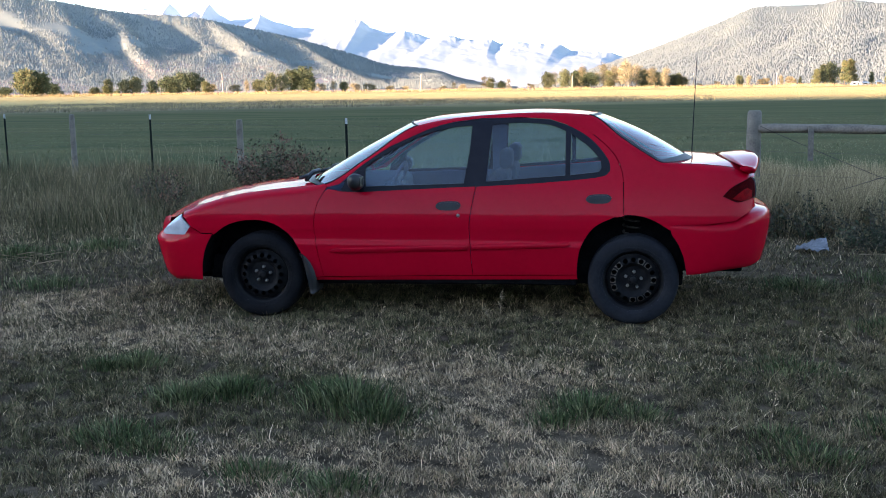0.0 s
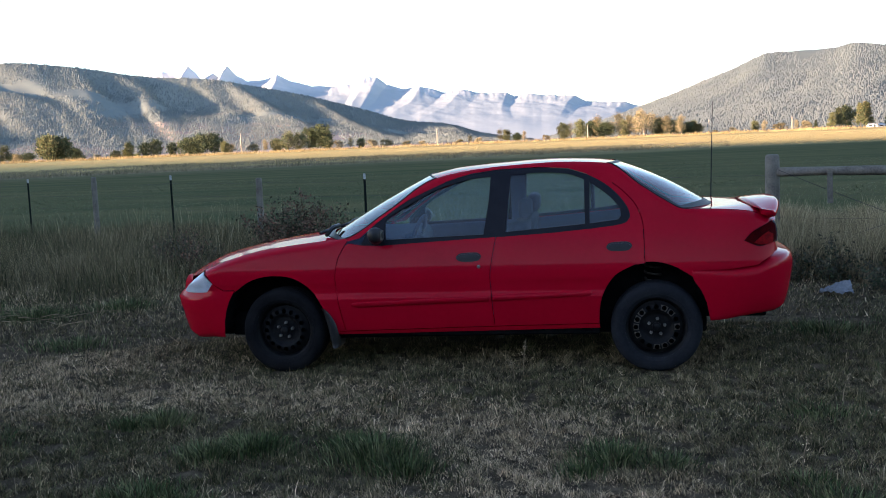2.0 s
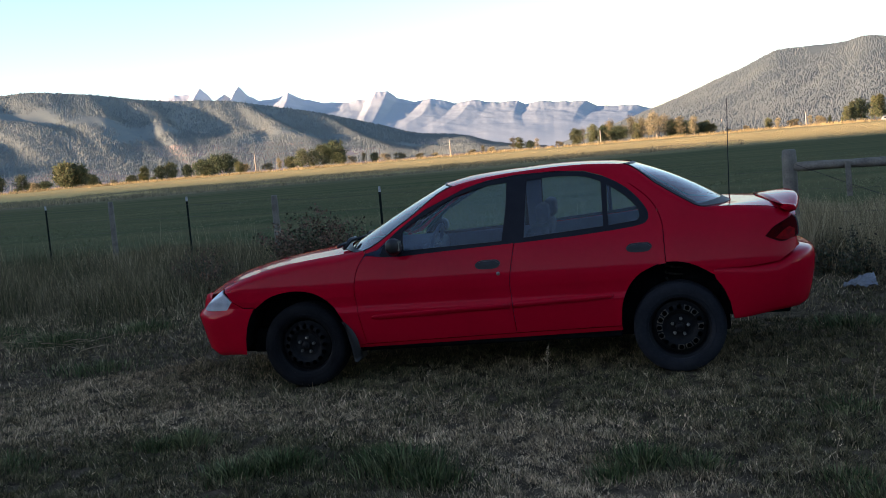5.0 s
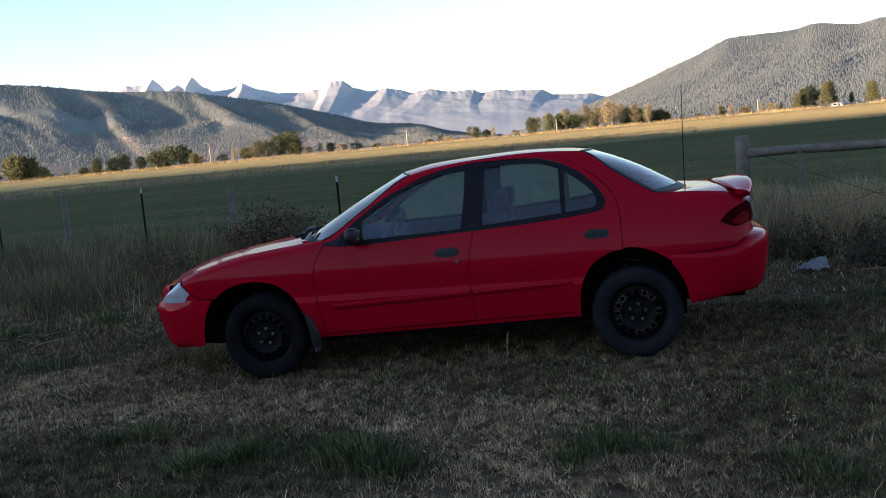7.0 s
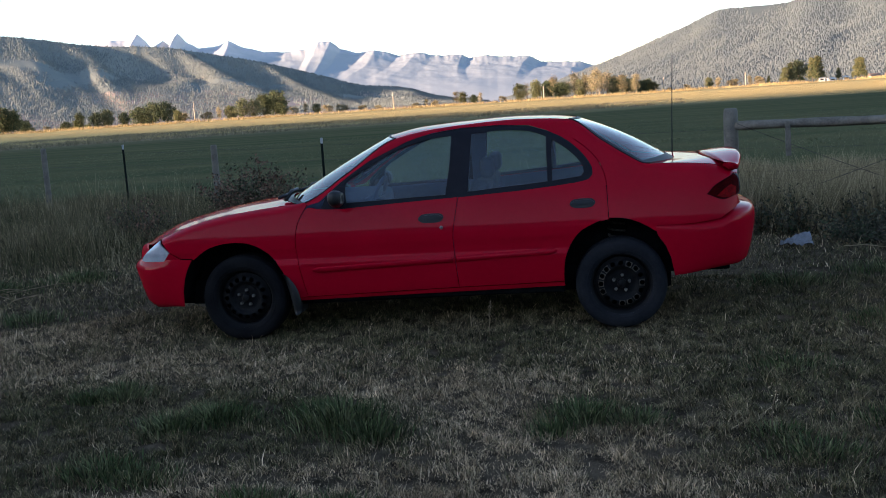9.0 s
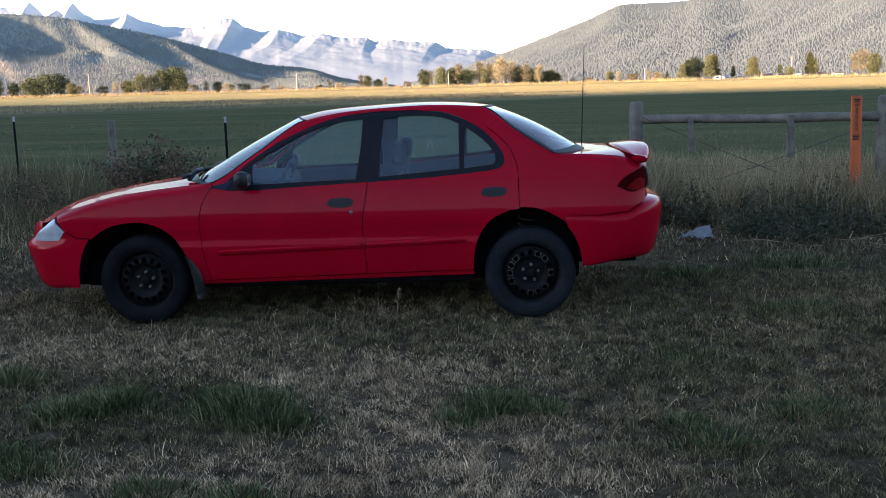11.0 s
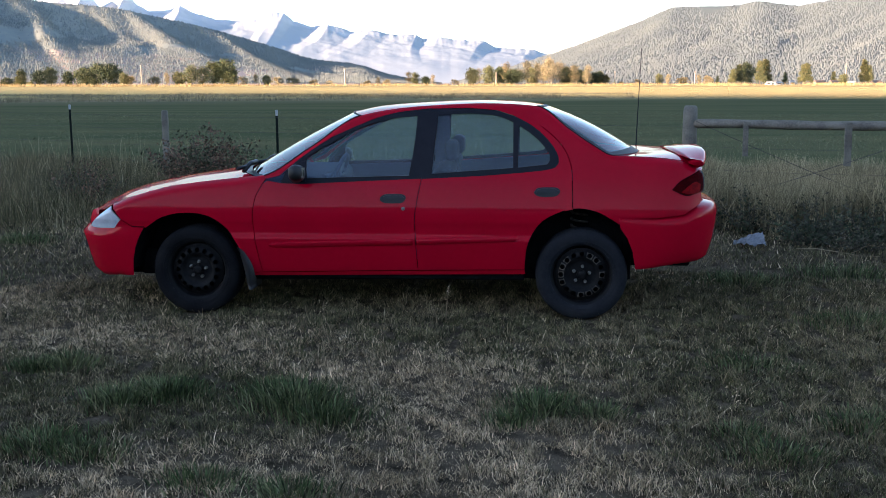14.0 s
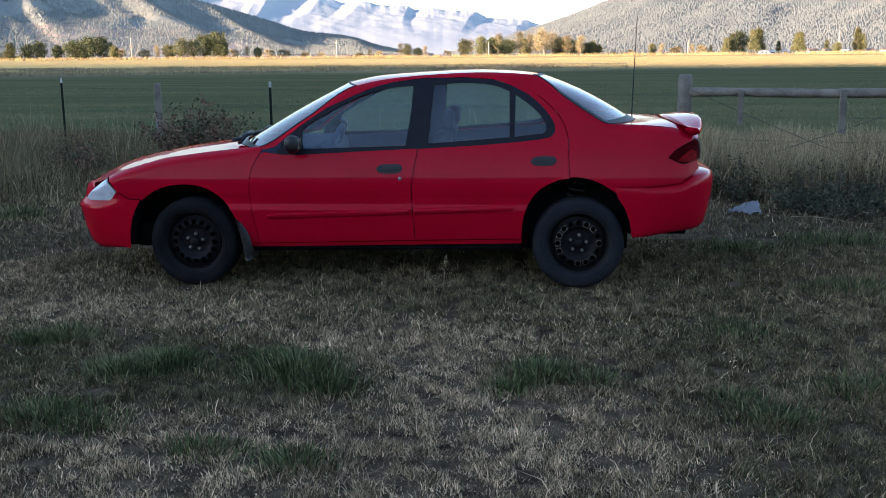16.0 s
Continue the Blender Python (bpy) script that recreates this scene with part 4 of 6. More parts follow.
        coil = [(1.30 + 0.055 * math.cos(a), s * (0.60 + 0.055 * math.sin(a)), 0.40 + 0.34 * a / 44) for a in [0.5 * k for k in range(88)]]
        v, f = tube(coil, 0.008, 6)
        spring = mesh_object("coil_spring", v, f, WORN, car, "dusty steel coil spring")
        # cabin trim
        trim = [(-0.80, 0.36), (0.84, 0.40), (0.88, 0.60), (0.98, 0.76), (1.12, 0.80), (1.16, 1.02), (0.25, 0.955), (-0.70, 0.92)]
        side_panel("door_lining", trim, [], s, CABIN, car, "grey inner door trim", out=-0.075, deep=-0.01, step=0.06)
        pillar = [(0.19, 0.93), (0.30, 0.94), (0.33, 1.38), (0.20, 1.37)]
        side_panel("pillar_lining", pillar, [], s, CABIN, car, out=-0.045, deep=0.02, step=0.04)

    # top panels
    def edge(x):
        z = edge_z(x) - 0.004
        return x, side_y(x, edge_z(x) - 0.004), z

    def along(xs, zs, a, b):
        return lambda u: (a + (b - a) * u, 0.0, curve_at(a + (b - a) * u, xs, zs))
    loft("hood", lambda u: edge(-1.90 + 1.04 * u), along([-2.17, -2.05, -1.90, -1.76, -1.5, -1.19, -1.10], [0.68, 0.748, 0.815, 0.853, 0.904, 0.945, 0.960], -2.17, -1.10), RED, car, "red hood", 30, 48, 4.5)
    cowl = loft("windscreen_cowl", lambda u: (edge(-0.86 + 0.05 * u)[0], edge(-0.86)[1] - 0.02, edge(-0.84)[2] - 0.02 * math.sin(u * 3.14)), lambda u: (-1.10 + 0.06 * u, 0, 0.965 + 0.02 * u), BLACK, car, "black plastic cowl under the windscreen", 4, 28)
    loft("windscreen", lambda u: edge(-0.80 + 0.61 * u), lambda u: (-1.03 + 0.72 * u, 0, 0.975 + 0.405 * u + 0.012 * math.sin(u * math.pi)), WINDSCREEN, car, "raked windscreen reflecting the sky", 20, 28, 2.2)
    loft("roof", lambda u: edge(-0.185 + 1.18 * u), along([-0.30, -0.1, 0.2, 0.6, 0.9, 1.06], [1.383, 1.424, 1.447, 1.462, 1.450, 1.430], -0.30, 1.06), RED, car, "red roof", 36, 30, 2.4)
    loft("rear_window", lambda u: edge(1.005 + 0.50 * u), lambda u: (1.07 + 0.67 * u, 0, 1.430 - 0.330 * u + 0.028 * math.sin(u * math.pi)), WINDSCREEN, car, "sloping rear window reflecting the sky", 20, 40, 3.4)
    border = loft("window_border", lambda u: edge(1.003 + 0.506 * u), lambda u: (1.067 + 0.68 * u, 0, 1.431 - 0.333 * u + 0.028 * math.sin(u * math.pi)), FRAME_BLACK, car, "black border round the rear window", 24, 40, 3.4, lift=0.003, keep=lambda u, v: abs(v) > 0.94 or u > 0.93 or u < 0.04)
    loft("trunk_lid", lambda u: edge(1.515 + 0.60 * u), along([1.755, 1.95, 2.08, 2.16], [1.100, 1.104, 1.098, 1.06], 1.755, 2.16), RED, car, "red trunk lid", 24, 30, 2.6)
    # seals round the screens
    for nm, x0, x1, cx0, cx1, cz0, cz1, rise in (("windscreen_seal", -0.80, -0.19, -1.03, -0.31, 0.975, 1.38, 0.012), ("rear_window_seal", 1.005, 1.505, 1.07, 1.74, 1.43, 1.10, 0.028)):
        ring = []
        for k in range(25):
            e = edge(x0 + (x1 - x0) * k / 24)
            ring.append((e[0], -e[1], e[2]))
        e1, c1 = edge(x1), (cx1, 0, cz1)
        for k in range(1, 25):
            w = -1 + 2 * k / 24
            ring.append((e1[0] + (c1[0] - e1[0]) * (1 - w * w), e1[1] * w, e1[2] + (c1[2] - e1[2]) * (1 - abs(w) ** 2.3)))
        for k in range(1, 25):
            e = edge(x1 + (x0 - x1) * k / 24)
            ring.append(e)
        v, f = tube(ring, 0.006, 6)
        mesh_object(nm, v, f, FRAME_BLACK, car, "thin black rubber seal")
    # nose and tail
    wrap("front_bumper", True, [(0.0, 0.12), (0.02, 0.07), (0.12, 0.05), (0.35, 0.035), (0.6, 0.015), (0.76, 0.0), (0.82, -0.004), (0.845, -0.002, -0.003), (0.92, 0.030, 0.003), (1.0, 0.085, 0.010)], lambda x: 0.222 + 0.040 * smooth(-2.0, -1.72, x) + 0.02 * (1 - smooth(-2.15, -1.95, x)), lambda x: 0.610 - 0.012 * (1 - smooth(-1.95, -1.82, x)),
         lambda z: curve_at(z, [0.2, 0.38, 0.51, 0.58, 0.61, 0.63], [-1.715, -1.69, -1.652, -1.618, -1.60, -1.60]), RED, car, "red painted front bumper")
    wrap("front_panel", True, [(0.0, 0.055), (0.4, 0.062), (0.75, 0.072), (1.0, 0.085)], lambda x: 0.60, lambda x: 0.675 + 0.045 * smooth(-2.2, -1.97, x), lambda z: -1.99, RED, car, "red nose panel between the headlights", ease=0.0)
    v, f = box(-2.205, -2.16, -0.42, 0.42, 0.40, 0.50)
    mesh_object("air_intake", [(a + 0.10 * b * b, b, c) for a, b, c in v], f, BLACK, car, "black lower air intake", shade=False)
    wrap("rear_bumper", False, [(0.0, 0.16), (0.01, 0.08), (0.08, 0.05), (0.35, 0.02), (0.6, 0.002), (0.8, -0.006), (0.88, 0.0), (0.94, 0.012), (0.975, 0.04), (1.0, 0.11)], lambda x: 0.358 + 0.03 * smooth(1.66, 2.0, x), lambda x: curve_at(x, [1.57, 1.79, 1.975, 2.087, 2.2], [0.702, 0.706, 0.726, 0.778, 0.785]),
         lambda z: curve_at(z, [0.36, 0.52, 0.66, 0.70], [1.665, 1.632, 1.553, 1.55]), RED, car, "red painted rear bumper", ease=0.75)
    wrap("tail_panel", False, [(0.0, 0.11), (0.3, 0.125), (0.65, 0.13), (0.9, 0.135), (1.0, 0.16)], lambda x: 0.76, lambda x: 1.062, lambda z: 2.06, RED, car, "red tail panel", ease=0.0)
    # wing on the trunk
    v, f, n = [], [], 40
    stations = [(-0.735, 0.25), (-0.728, 0.62), (-0.712, 0.88)] + [(0.69 * (-1 + 2 * k / n), 1.0) for k in range(n + 1)] + [(0.712, 0.88), (0.728, 0.62), (0.735, 0.25)]
    for y, size in stations:
        q = min(1.0, abs(y) / 0.69)
        xf, xt = 1.94 + 0.06 * q * q, 2.195 - 0.09 * q * q
        lid, zt, low = 1.108 - 0.018 * q * q, 1.137 - 0.062 * q ** 2.5, 1.072 - 0.028 * q ** 4
        ring = [(xf, lid)] + [(xf + (xt - xf) * a, lid + (zt - lid) * b) for a, b in ((0.25, 0.42), (0.5, 0.72), (0.75, 0.92), (0.93, 1.0))] + [(xt, zt - 0.010), (xt + 0.010, zt - 0.022), (xt, zt - 0.040), (xt - 0.04, min(low, zt - 0.05)), (xt - 0.10, lid - 0.030), (xf + 0.03, lid - 0.010)]
        cx, cz = xf + 0.62 * (xt - xf), lid + 0.022 - 0.03 * q ** 3
        v += [(cx + (a - cx) * size, y, cz + (b - cz) * size) for a, b in ring]
    m = 11
    for k in range(len(stations) - 1):
        for j in range(m):
            f.append((k * m + j, k * m + (j + 1) % m, (k + 1) * m + (j + 1) % m, (k + 1) * m + j))
    f += [tuple(range(m))[::-1], tuple(range((len(stations) - 1) * m, len(stations) * m))]
    mesh_object("rear_spoiler", v, f, RED, car, "red wing across the trunk lid")
    # aerial, wipers, exhaust
    v, f = tube([(1.805, 0.65, 1.04), (1.806, 0.65, 1.11), (1.815, 0.65, 1.45), (1.828, 0.65, 1.855)], [0.008, 0.0045, 0.0035, 0.003], 8)
    mesh_object("aerial", v, f, FRAME_BLACK, car, "thin black whip aerial")
    for y0 in (-0.45, 0.15):
        v, f = joined(tube([(-0.98 - 0.05 * (1 - abs(y0)), y0 - 0.22, 1.0), (-1.0, y0, 1.005), (-1.02, y0 + 0.3, 1.012)], 0.012, 6), tube([(-1.0, y0 - 0.1, 0.975), (-0.985, y0 + 0.02, 1.022), (-0.96, y0 + 0.1, 1.03)], 0.016, 6))
        mesh_object("wiper", v, f, BLACK, car, "black windscreen wiper")
    v, f = lathe([(0.0, 0.0), (0.022, 0.0), (0.026, 0.0), (0.026, 0.22), (0.0, 0.22)], 16, "x", (2.02, 0.45, 0.335))
    mesh_object("exhaust_pipe", v, f, WORN, car, "dull metal exhaust pipe")
    # floor pan and engine bay, dark
    for nm, size in (("floor_pan", (-1.72, 1.66, -0.60, 0.60, 0.24, 0.42)), ("sill_box", (-0.90, 0.93, -0.78, 0.78, 0.26, 0.40)), ("engine_bay", (-2.05, -0.90, -0.50, 0.50, 0.26, 0.66)),
                     ("trunk_floor", (0.86, 2.06, -0.58, 0.58, 0.34, 0.86)), ("bumper_beam", (1.60, 2.02, -0.60, 0.60, 0.385, 0.55)), ("front_beam", (-2.00, -1.70, -0.56, 0.56, 0.24, 0.56))):
        part(nm, rounded_box(*size, 0.015, 2), DARK, car, "dark underbody")
    # interior
    bm = rounded_box(-0.95, -0.45, -0.70, 0.70, 0.60, 0.95, 0.07, 4)
    part("dashboard", bm, CABIN, car, "grey dashboard")
    ring = []
    for k in range(33):
        a = 2 * math.pi * k / 32
        ring.append((-0.39 + 0.06 * math.sin(a), -0.36 + 0.185 * math.cos(a), 0.915 + 0.165 * math.sin(a)))
    v, f = joined(tube(ring, 0.015, 10), tube([(-0.50, -0.36, 0.89), (-0.37, -0.36, 0.93)], [0.04, 0.05], 10), tube([(-0.37, -0.54, 0.93), (-0.37, -0.18, 0.93)], 0.014, 8), tube([(-0.37, -0.36, 0.93), (-0.30, -0.36, 0.77)], 0.014, 8))
    mesh_object("steering_wheel", v, f, CABIN, car, "grey steering wheel")
    for y in (-0.36, 0.36):
        bm = rounded_box(-0.16, 0.34, y - 0.25, y + 0.25, 0.42, 0.62, 0.07, 4)
        seat = part("front_seat", bm, SEAT_CLOTH, car, "grey cloth front seat")
        bm = rounded_box(0.20, 0.34, y - 0.24, y + 0.24, 0.56, 1.04, 0.06, 4)
        for vert in bm.verts:
            vert.co.x += 0.24 * (vert.co.z - 0.6)
        part("seat_back", bm, SEAT_CLOTH, seat)
        bm = rounded_box(0.365, 0.455, y - 0.13, y + 0.13, 1.045, 1.19, 0.04, 4)
        part("headrest", bm, SEAT_CLOTH, seat)
    bm = rounded_box(0.80, 1.30, -0.42, 0.42, 0.48, 0.70, 0.07, 3)
    bench = part("rear_seat", bm, SEAT_CLOTH, car, "grey cloth rear bench")
    bm = rounded_box(1.22, 1.38, -0.58, 0.58, 0.80, 1.07, 0.06, 3)
    for vert in bm.verts:
        vert.co.x += 0.3 * (vert.co.z - 0.66)
    part("seat_back", bm, SEAT_CLOTH, bench)
    bm = rounded_box(1.38, 1.76, -0.60, 0.60, 1.02, 1.06, 0.015, 2)
    part("parcel_shelf", bm, CABIN, car)
    loft("headlining", lambda u: (edge(-0.15 + 1.1 * u)[0], edge(-0.15 + 1.1 * u)[1] - 0.03, edge(-0.15 + 1.1 * u)[2] - 0.03), along([-0.3, 0.2, 0.6, 1.0], [1.375, 1.43, 1.445, 1.41], -0.3, 1.0), CABIN, car, "", 16, 12, 2.4)
    v, f = box(-0.46, -0.43, -0.10, 0.10, 1.235, 1.285)
    mesh_object("inner_mirror", v, f, BLACK, car, shade=False)
    lengthen_front(car)
    return car


def lengthen_front(car):
    """Draws the bodywork ahead of the middle of the front door forwards, all but the wheels."""
    for ob in car.children_recursive:
        if "wheel" in (ob.name.split(".")[0], ob.parent.name.split(".")[0]):
            continue
        co = np.empty(len(ob.data.vertices) * 3)
        ob.data.vertices.foreach_get("co", co)
        co[0::3] -= 0.045 * np.maximum(0.0, 0.10 - co[0::3])
        ob.data.vertices.foreach_set("co", co)
        ob.data.update()


car = build_car()


# ---- fence ----
FENCE_DIR = Vector((-0.876, 0.482, 0))


def round_post(name, x, y, r, h, label, group="", lean=(0, 0)):
    v, f, n = [], [], 14
    rng = random.Random(int(x * 100))
    rows = [(-0.3, 1.04), (0.0, 1.03), (h * 0.3, 1.0), (h * 0.6, 0.98), (h * 0.93, 0.96), (h * 0.985, 0.9), (h, 0.72)]
    wob = [rng.uniform(0.93, 1.05) for _ in range(n)]
    for z, k in rows:
        for i in range(n):
            a = 2 * math.pi * i / n
            rr = r * k * wob[i] * rng.uniform(0.985, 1.015)
            v.append((x + rr * math.cos(a) + lean[0] * z, y + rr * math.sin(a) + lean[1] * z, z))
    for j in range(len(rows) - 1):
        f += [(j * n + i, j * n + (i + 1) % n, (j + 1) * n + (i + 1) % n, (j + 1) * n + i) for i in range(n)]
    f.append(tuple(range((len(rows) - 1) * n, len(rows) * n)))
    return tagged(mesh_object(name, v, f, POST_WOOD), label, "fence post", group)


def t_post(x, y, h, group):
    post = empty("steel_fence_post", "dark green steel T-post with a white tip", "fence post", group)
    for z0, z1, mat, nm, lab in ((-0.3, h - 0.085, T_GREEN, "shaft", ""), (h - 0.085, h, T_WHITE, "tip", "white painted tip")):
        v, f = joined(box(x - 0.018, x + 0.018, y - 0.004, y + 0.004, z0, z1), box(x - 0.004, x + 0.004, y + 0.004, y + 0.030, z0, z1), *([box(x - 0.007, x + 0.007, y - 0.010, y - 0.004, z, z + 0.018) for z in [0.1 + 0.054 * k for k in range(int((h - 0.25) / 0.054))]] if nm == "shaft" else []))
        mesh_object(nm, v, f, mat, post, lab, shade=False)
    return post


LINE_POSTS = [(-2.76, 7.25, 1.21, "t"), (-4.90, 8.43, 1.174, "w"), (-7.03, 9.60, 1.245, "t"), (-9.24, 10.82, 1.24, "w"), (-11.46, 12.04, 1.23, "t"), (-13.65, 13.24, 1.22, "w"), (-15.8, 14.4, 1.22, "t")]
GATE, END = (2.80, 4.25), (5.32, 3.42)
for x, y, h, kind in LINE_POSTS:
    if kind == "t":
        t_post(x, y, h, "fence line posts")
    else:
        round_post("wooden_fence_post", x, y, 0.058, h, "weathered grey round wooden fence post in tall grass", "fence line posts")
round_post("brace_post", *GATE, 0.085, 1.335, "thick weathered round wooden brace post")
round_post("brace_post", *END, 0.10, 1.36, "thick weathered round wooden end post")
rv, rf = tube([(GATE[0] + (END[0] - GATE[0]) * u, GATE[1] - 0.02 + (END[1] - GATE[1]) * u, 1.132 + 0.004 * math.sin(u * 9)) for u in [k / 12 for k in range(13)]], [0.050 + 0.004 * math.sin(k * 1.7) for k in range(13)], 12)
tagged(mesh_object("brace_rail", rv, rf, POST_WOOD), "weathered round wooden rail between brace posts", "fence rail")
for u, w, foot in ((0.225, 0.027, 0.78), (0.625, 0.034, 0.70)):
    x, y = GATE[0] + (END[0] - GATE[0]) * u, GATE[1] + (END[1] - GATE[1]) * u - 0.085
    bv, bf = box(x - w, x + w, y - 0.018, y + 0.020, foot, 1.165)
    tagged(mesh_object("fence_stay", [(a + 0.02 * (1.1 - c), b, c) for a, b, c in bv], bf, POST_WOOD, shade=False), "weathered grey board nailed upright to the rail", "fence board", "fence stays")


def wire(a, b, r=0.0014, sag=0.02, barbs=False, name="fence_wire", label="rusty barbed fence wire"):
    n = 14
    pts = [(a[0] + (b[0] - a[0]) * u, a[1] + (b[1] - a[1]) * u, a[2] + (b[2] - a[2]) * u - sag * 4 * u * (1 - u)) for u in [k / n for k in range(n + 1)]]
    pieces = [tube(pts, r, 5)]
    if barbs:
        length = (Vector(a) - Vector(b)).length
        for k in range(int(length / 0.13)):
            u = (k + 0.5) / int(length / 0.13)
            p = Vector(a).lerp(Vector(b), u) - Vector((0, 0, sag * 4 * u * (1 - u)))
            d = Vector((math.sin(k * 2.1), math.cos(k * 1.7), math.sin(k * 3.3))) * 0.014
            pieces.append(tube([p - d, p + d], r * 0.8, 4))
    v, f = joined(*pieces)
    return tagged(mesh_object(name, v, f, WIRE), label, "fence wire", "fence wires")


stations = [END, GATE] + [(x, y) for x, y, _, _ in LINE_POSTS]
for h in (0.35, 0.62, 0.88, 1.10):
    for a, b in zip(stations, stations[1:]):
        wire((a[0], a[1] - 0.03, h), (b[0], b[1] - 0.03, h), barbs=False)
wire((GATE[0] + 0.05, GATE[1] - 0.09, 1.16), (END[0] - 0.1, END[1] - 0.08, 0.16), 0.0035, 0.03, name="brace_wire", label="twisted diagonal brace wire")
wire((END[0] - 0.1, END[1] - 0.10, 1.10), (GATE[0] + 0.05, GATE[1] - 0.07, 0.16), 0.0035, 0.03, name="brace_wire", label="twisted diagonal brace wire")

# ---- marker ----
marker = empty("marker_post", "tall orange plastic warning marker post beside the fence", "marker post")
MX, MY = 4.955, 3.30
v, f, prof = [], [], [(-0.058, 0.012), (-0.052, -0.006), (-0.03, 0.0), (0.03, 0.0), (0.052, -0.006), (0.058, 0.012), (0.03, 0.010), (-0.03, 0.010)]
for z in (-0.2, 0.6, 1.33, 1.36):
    v += [(MX + a * (1 if z < 1.35 else 0.92) + 0.015 * (1.3 - z), MY + b, z) for a, b in prof]
for j in range(3):
    f += [(j * 8 + i, j * 8 + (i + 1) % 8, j * 8 + 8 + (i + 1) % 8, j * 8 + 8 + i) for i in range(8)]
f.append(tuple(range(24, 32)))
mesh_object("strip", v, f, ORANGE, marker, shade=False)


def lettering(name, text, size, x, y, z, mat, parent, step):
    for k, ch in enumerate(text):
        cu = bpy.data.curves.new(name, "FONT")
        cu.body, cu.size, cu.align_x, cu.extrude = ch, size, "CENTER", 0.0008
        tmp = bpy.data.objects.new(name, cu)
        me = bpy.data.meshes.new_from_object(tmp)
        bpy.data.objects.remove(tmp)
        me.materials.clear()
        me.materials.append(mat)
        ob = new(name, me)
        ob.parent = parent
        ob.matrix_local = pose(x, y, z - step * k, 90, 0, 0)


lettering("letter", "WARNING", 0.052, MX, MY - 0.008, 1.245, INK, marker, 0.040)
for z0, z1, w in ((1.315, 1.328, 0.034), (1.296, 1.306, 0.028), (0.945, 0.952, 0.038), (0.930, 0.937, 0.036), (0.915, 0.922, 0.037), (0.900, 0.907, 0.03)):
    bv, bf = box(MX - w, MX + w, MY - 0.009, MY - 0.004, z0, z1)
    mesh_object("print_bar", bv, bf, INK, marker, shade=False)

# ---- litter ----
def build_paper():
    rng = random.Random(5)
    v, f, n = [], [], 12
    for i in range(n + 1):
        for j in range(n + 1):
            a, b = i / n, j / n
            x, y = 2.98 + 0.27 * a + 0.03 * b, 2.50 - 0.22 * a + 0.30 * b * (0.2 + 0.8 * a)
            z = 0.035 + 0.10 * b * a + 0.05 * noise.noise(Vector((a * 4, b * 4, 2))) + 0.02 * noise.noise(Vector((a * 11, b * 11, 6)))
            v.append((x, y, max(z, 0.012)))
    for i in range(n):
        for j in range(n):
            k = i * (n + 1) + j
            f.append((k, k + n + 1, k + n + 2, k + 1))
    ob = mesh_object("paper_sheet", v, f, PAPER, shade=False)
    sol = ob.modifiers.new("thick", "SOLIDIFY")
    sol.thickness = 0.002
    return tagged(ob, "crumpled white paper sheet lying in the grass", "litter")


build_paper()


# ---- grass ----
def blades(name, pts, height, width, bend, mat, label, seed, category="grass", segments=2, kind="stuff", middle=None):
    """One mesh of many curved, tapering blades rooted at pts (N x 2). height, width, bend: arrays or numbers."""
    rng = np.random.RandomState(seed)
    pts = np.asarray(pts, dtype=np.float64)
    n = len(pts)
    h = np.broadcast_to(height, (n,)) * 1.0
    w = np.broadcast_to(width, (n,)) * 1.0
    b = np.broadcast_to(bend, (n,)) * h
    a, d = rng.uniform(0, 2 * np.pi, n), rng.uniform(0, 2 * np.pi, n)
    if middle is not None:
        d = np.arctan2(pts[:, 1] - middle[1], pts[:, 0] - middle[0]) + rng.normal(0, 0.7, n)
    ux, uy, dx, dy = np.cos(a), np.sin(a), np.cos(d), np.sin(d)
    z0 = np.where((pts ** 2).sum(1) < 900, ground_z(pts[:, 0], pts[:, 1]), far_rise(pts[:, 0], pts[:, 1])) - 0.008
    rows = []
    for k in range(segments):
        t = k / segments
        cx, cy, cz = pts[:, 0] + dx * b * t ** 2, pts[:, 1] + dy * b * t ** 2, z0 + h * t * (1 - 0.25 * t * np.minimum(1, b / h))
        ww = w * 0.5 * (1 - 0.45 * t)
        rows += [np.stack((cx - ux * ww, cy - uy * ww, cz), 1), np.stack((cx + ux * ww, cy + uy * ww, cz), 1)]
    rows.append(np.stack((pts[:, 0] + dx * b, pts[:, 1] + dy * b, z0 + h * (1 - 0.25 * np.minimum(1, b / h))), 1))
    m = len(rows)
    verts = np.stack(rows, 1).reshape(-1, 3)
    base = (np.arange(n) * m)[:, None]
    tris = []
    for k in range(segments - 1):
        tris += [base + np.array([[2 * k, 2 * k + 1, 2 * k + 3]]), base + np.array([[2 * k, 2 * k + 3, 2 * k + 2]])]
    tris.append(base + np.array([[m - 3, m - 2, m - 1]]))
    tris = np.concatenate(tris, 0)
    me = bpy.data.meshes.new(name)
    me.vertices.add(len(verts))
    me.vertices.foreach_set("co", verts.ravel())
    me.loops.add(tris.size)
    me.loops.foreach_set("vertex_index", tris.ravel().astype(np.int32))
    me.polygons.add(len(tris))
    me.polygons.foreach_set("loop_start", np.arange(0, tris.size, 3, dtype=np.int32))
    me.update(calc_edges=True)
    me.materials.append(mat)
    return tagged(new(name, me), label, category, kind=kind)


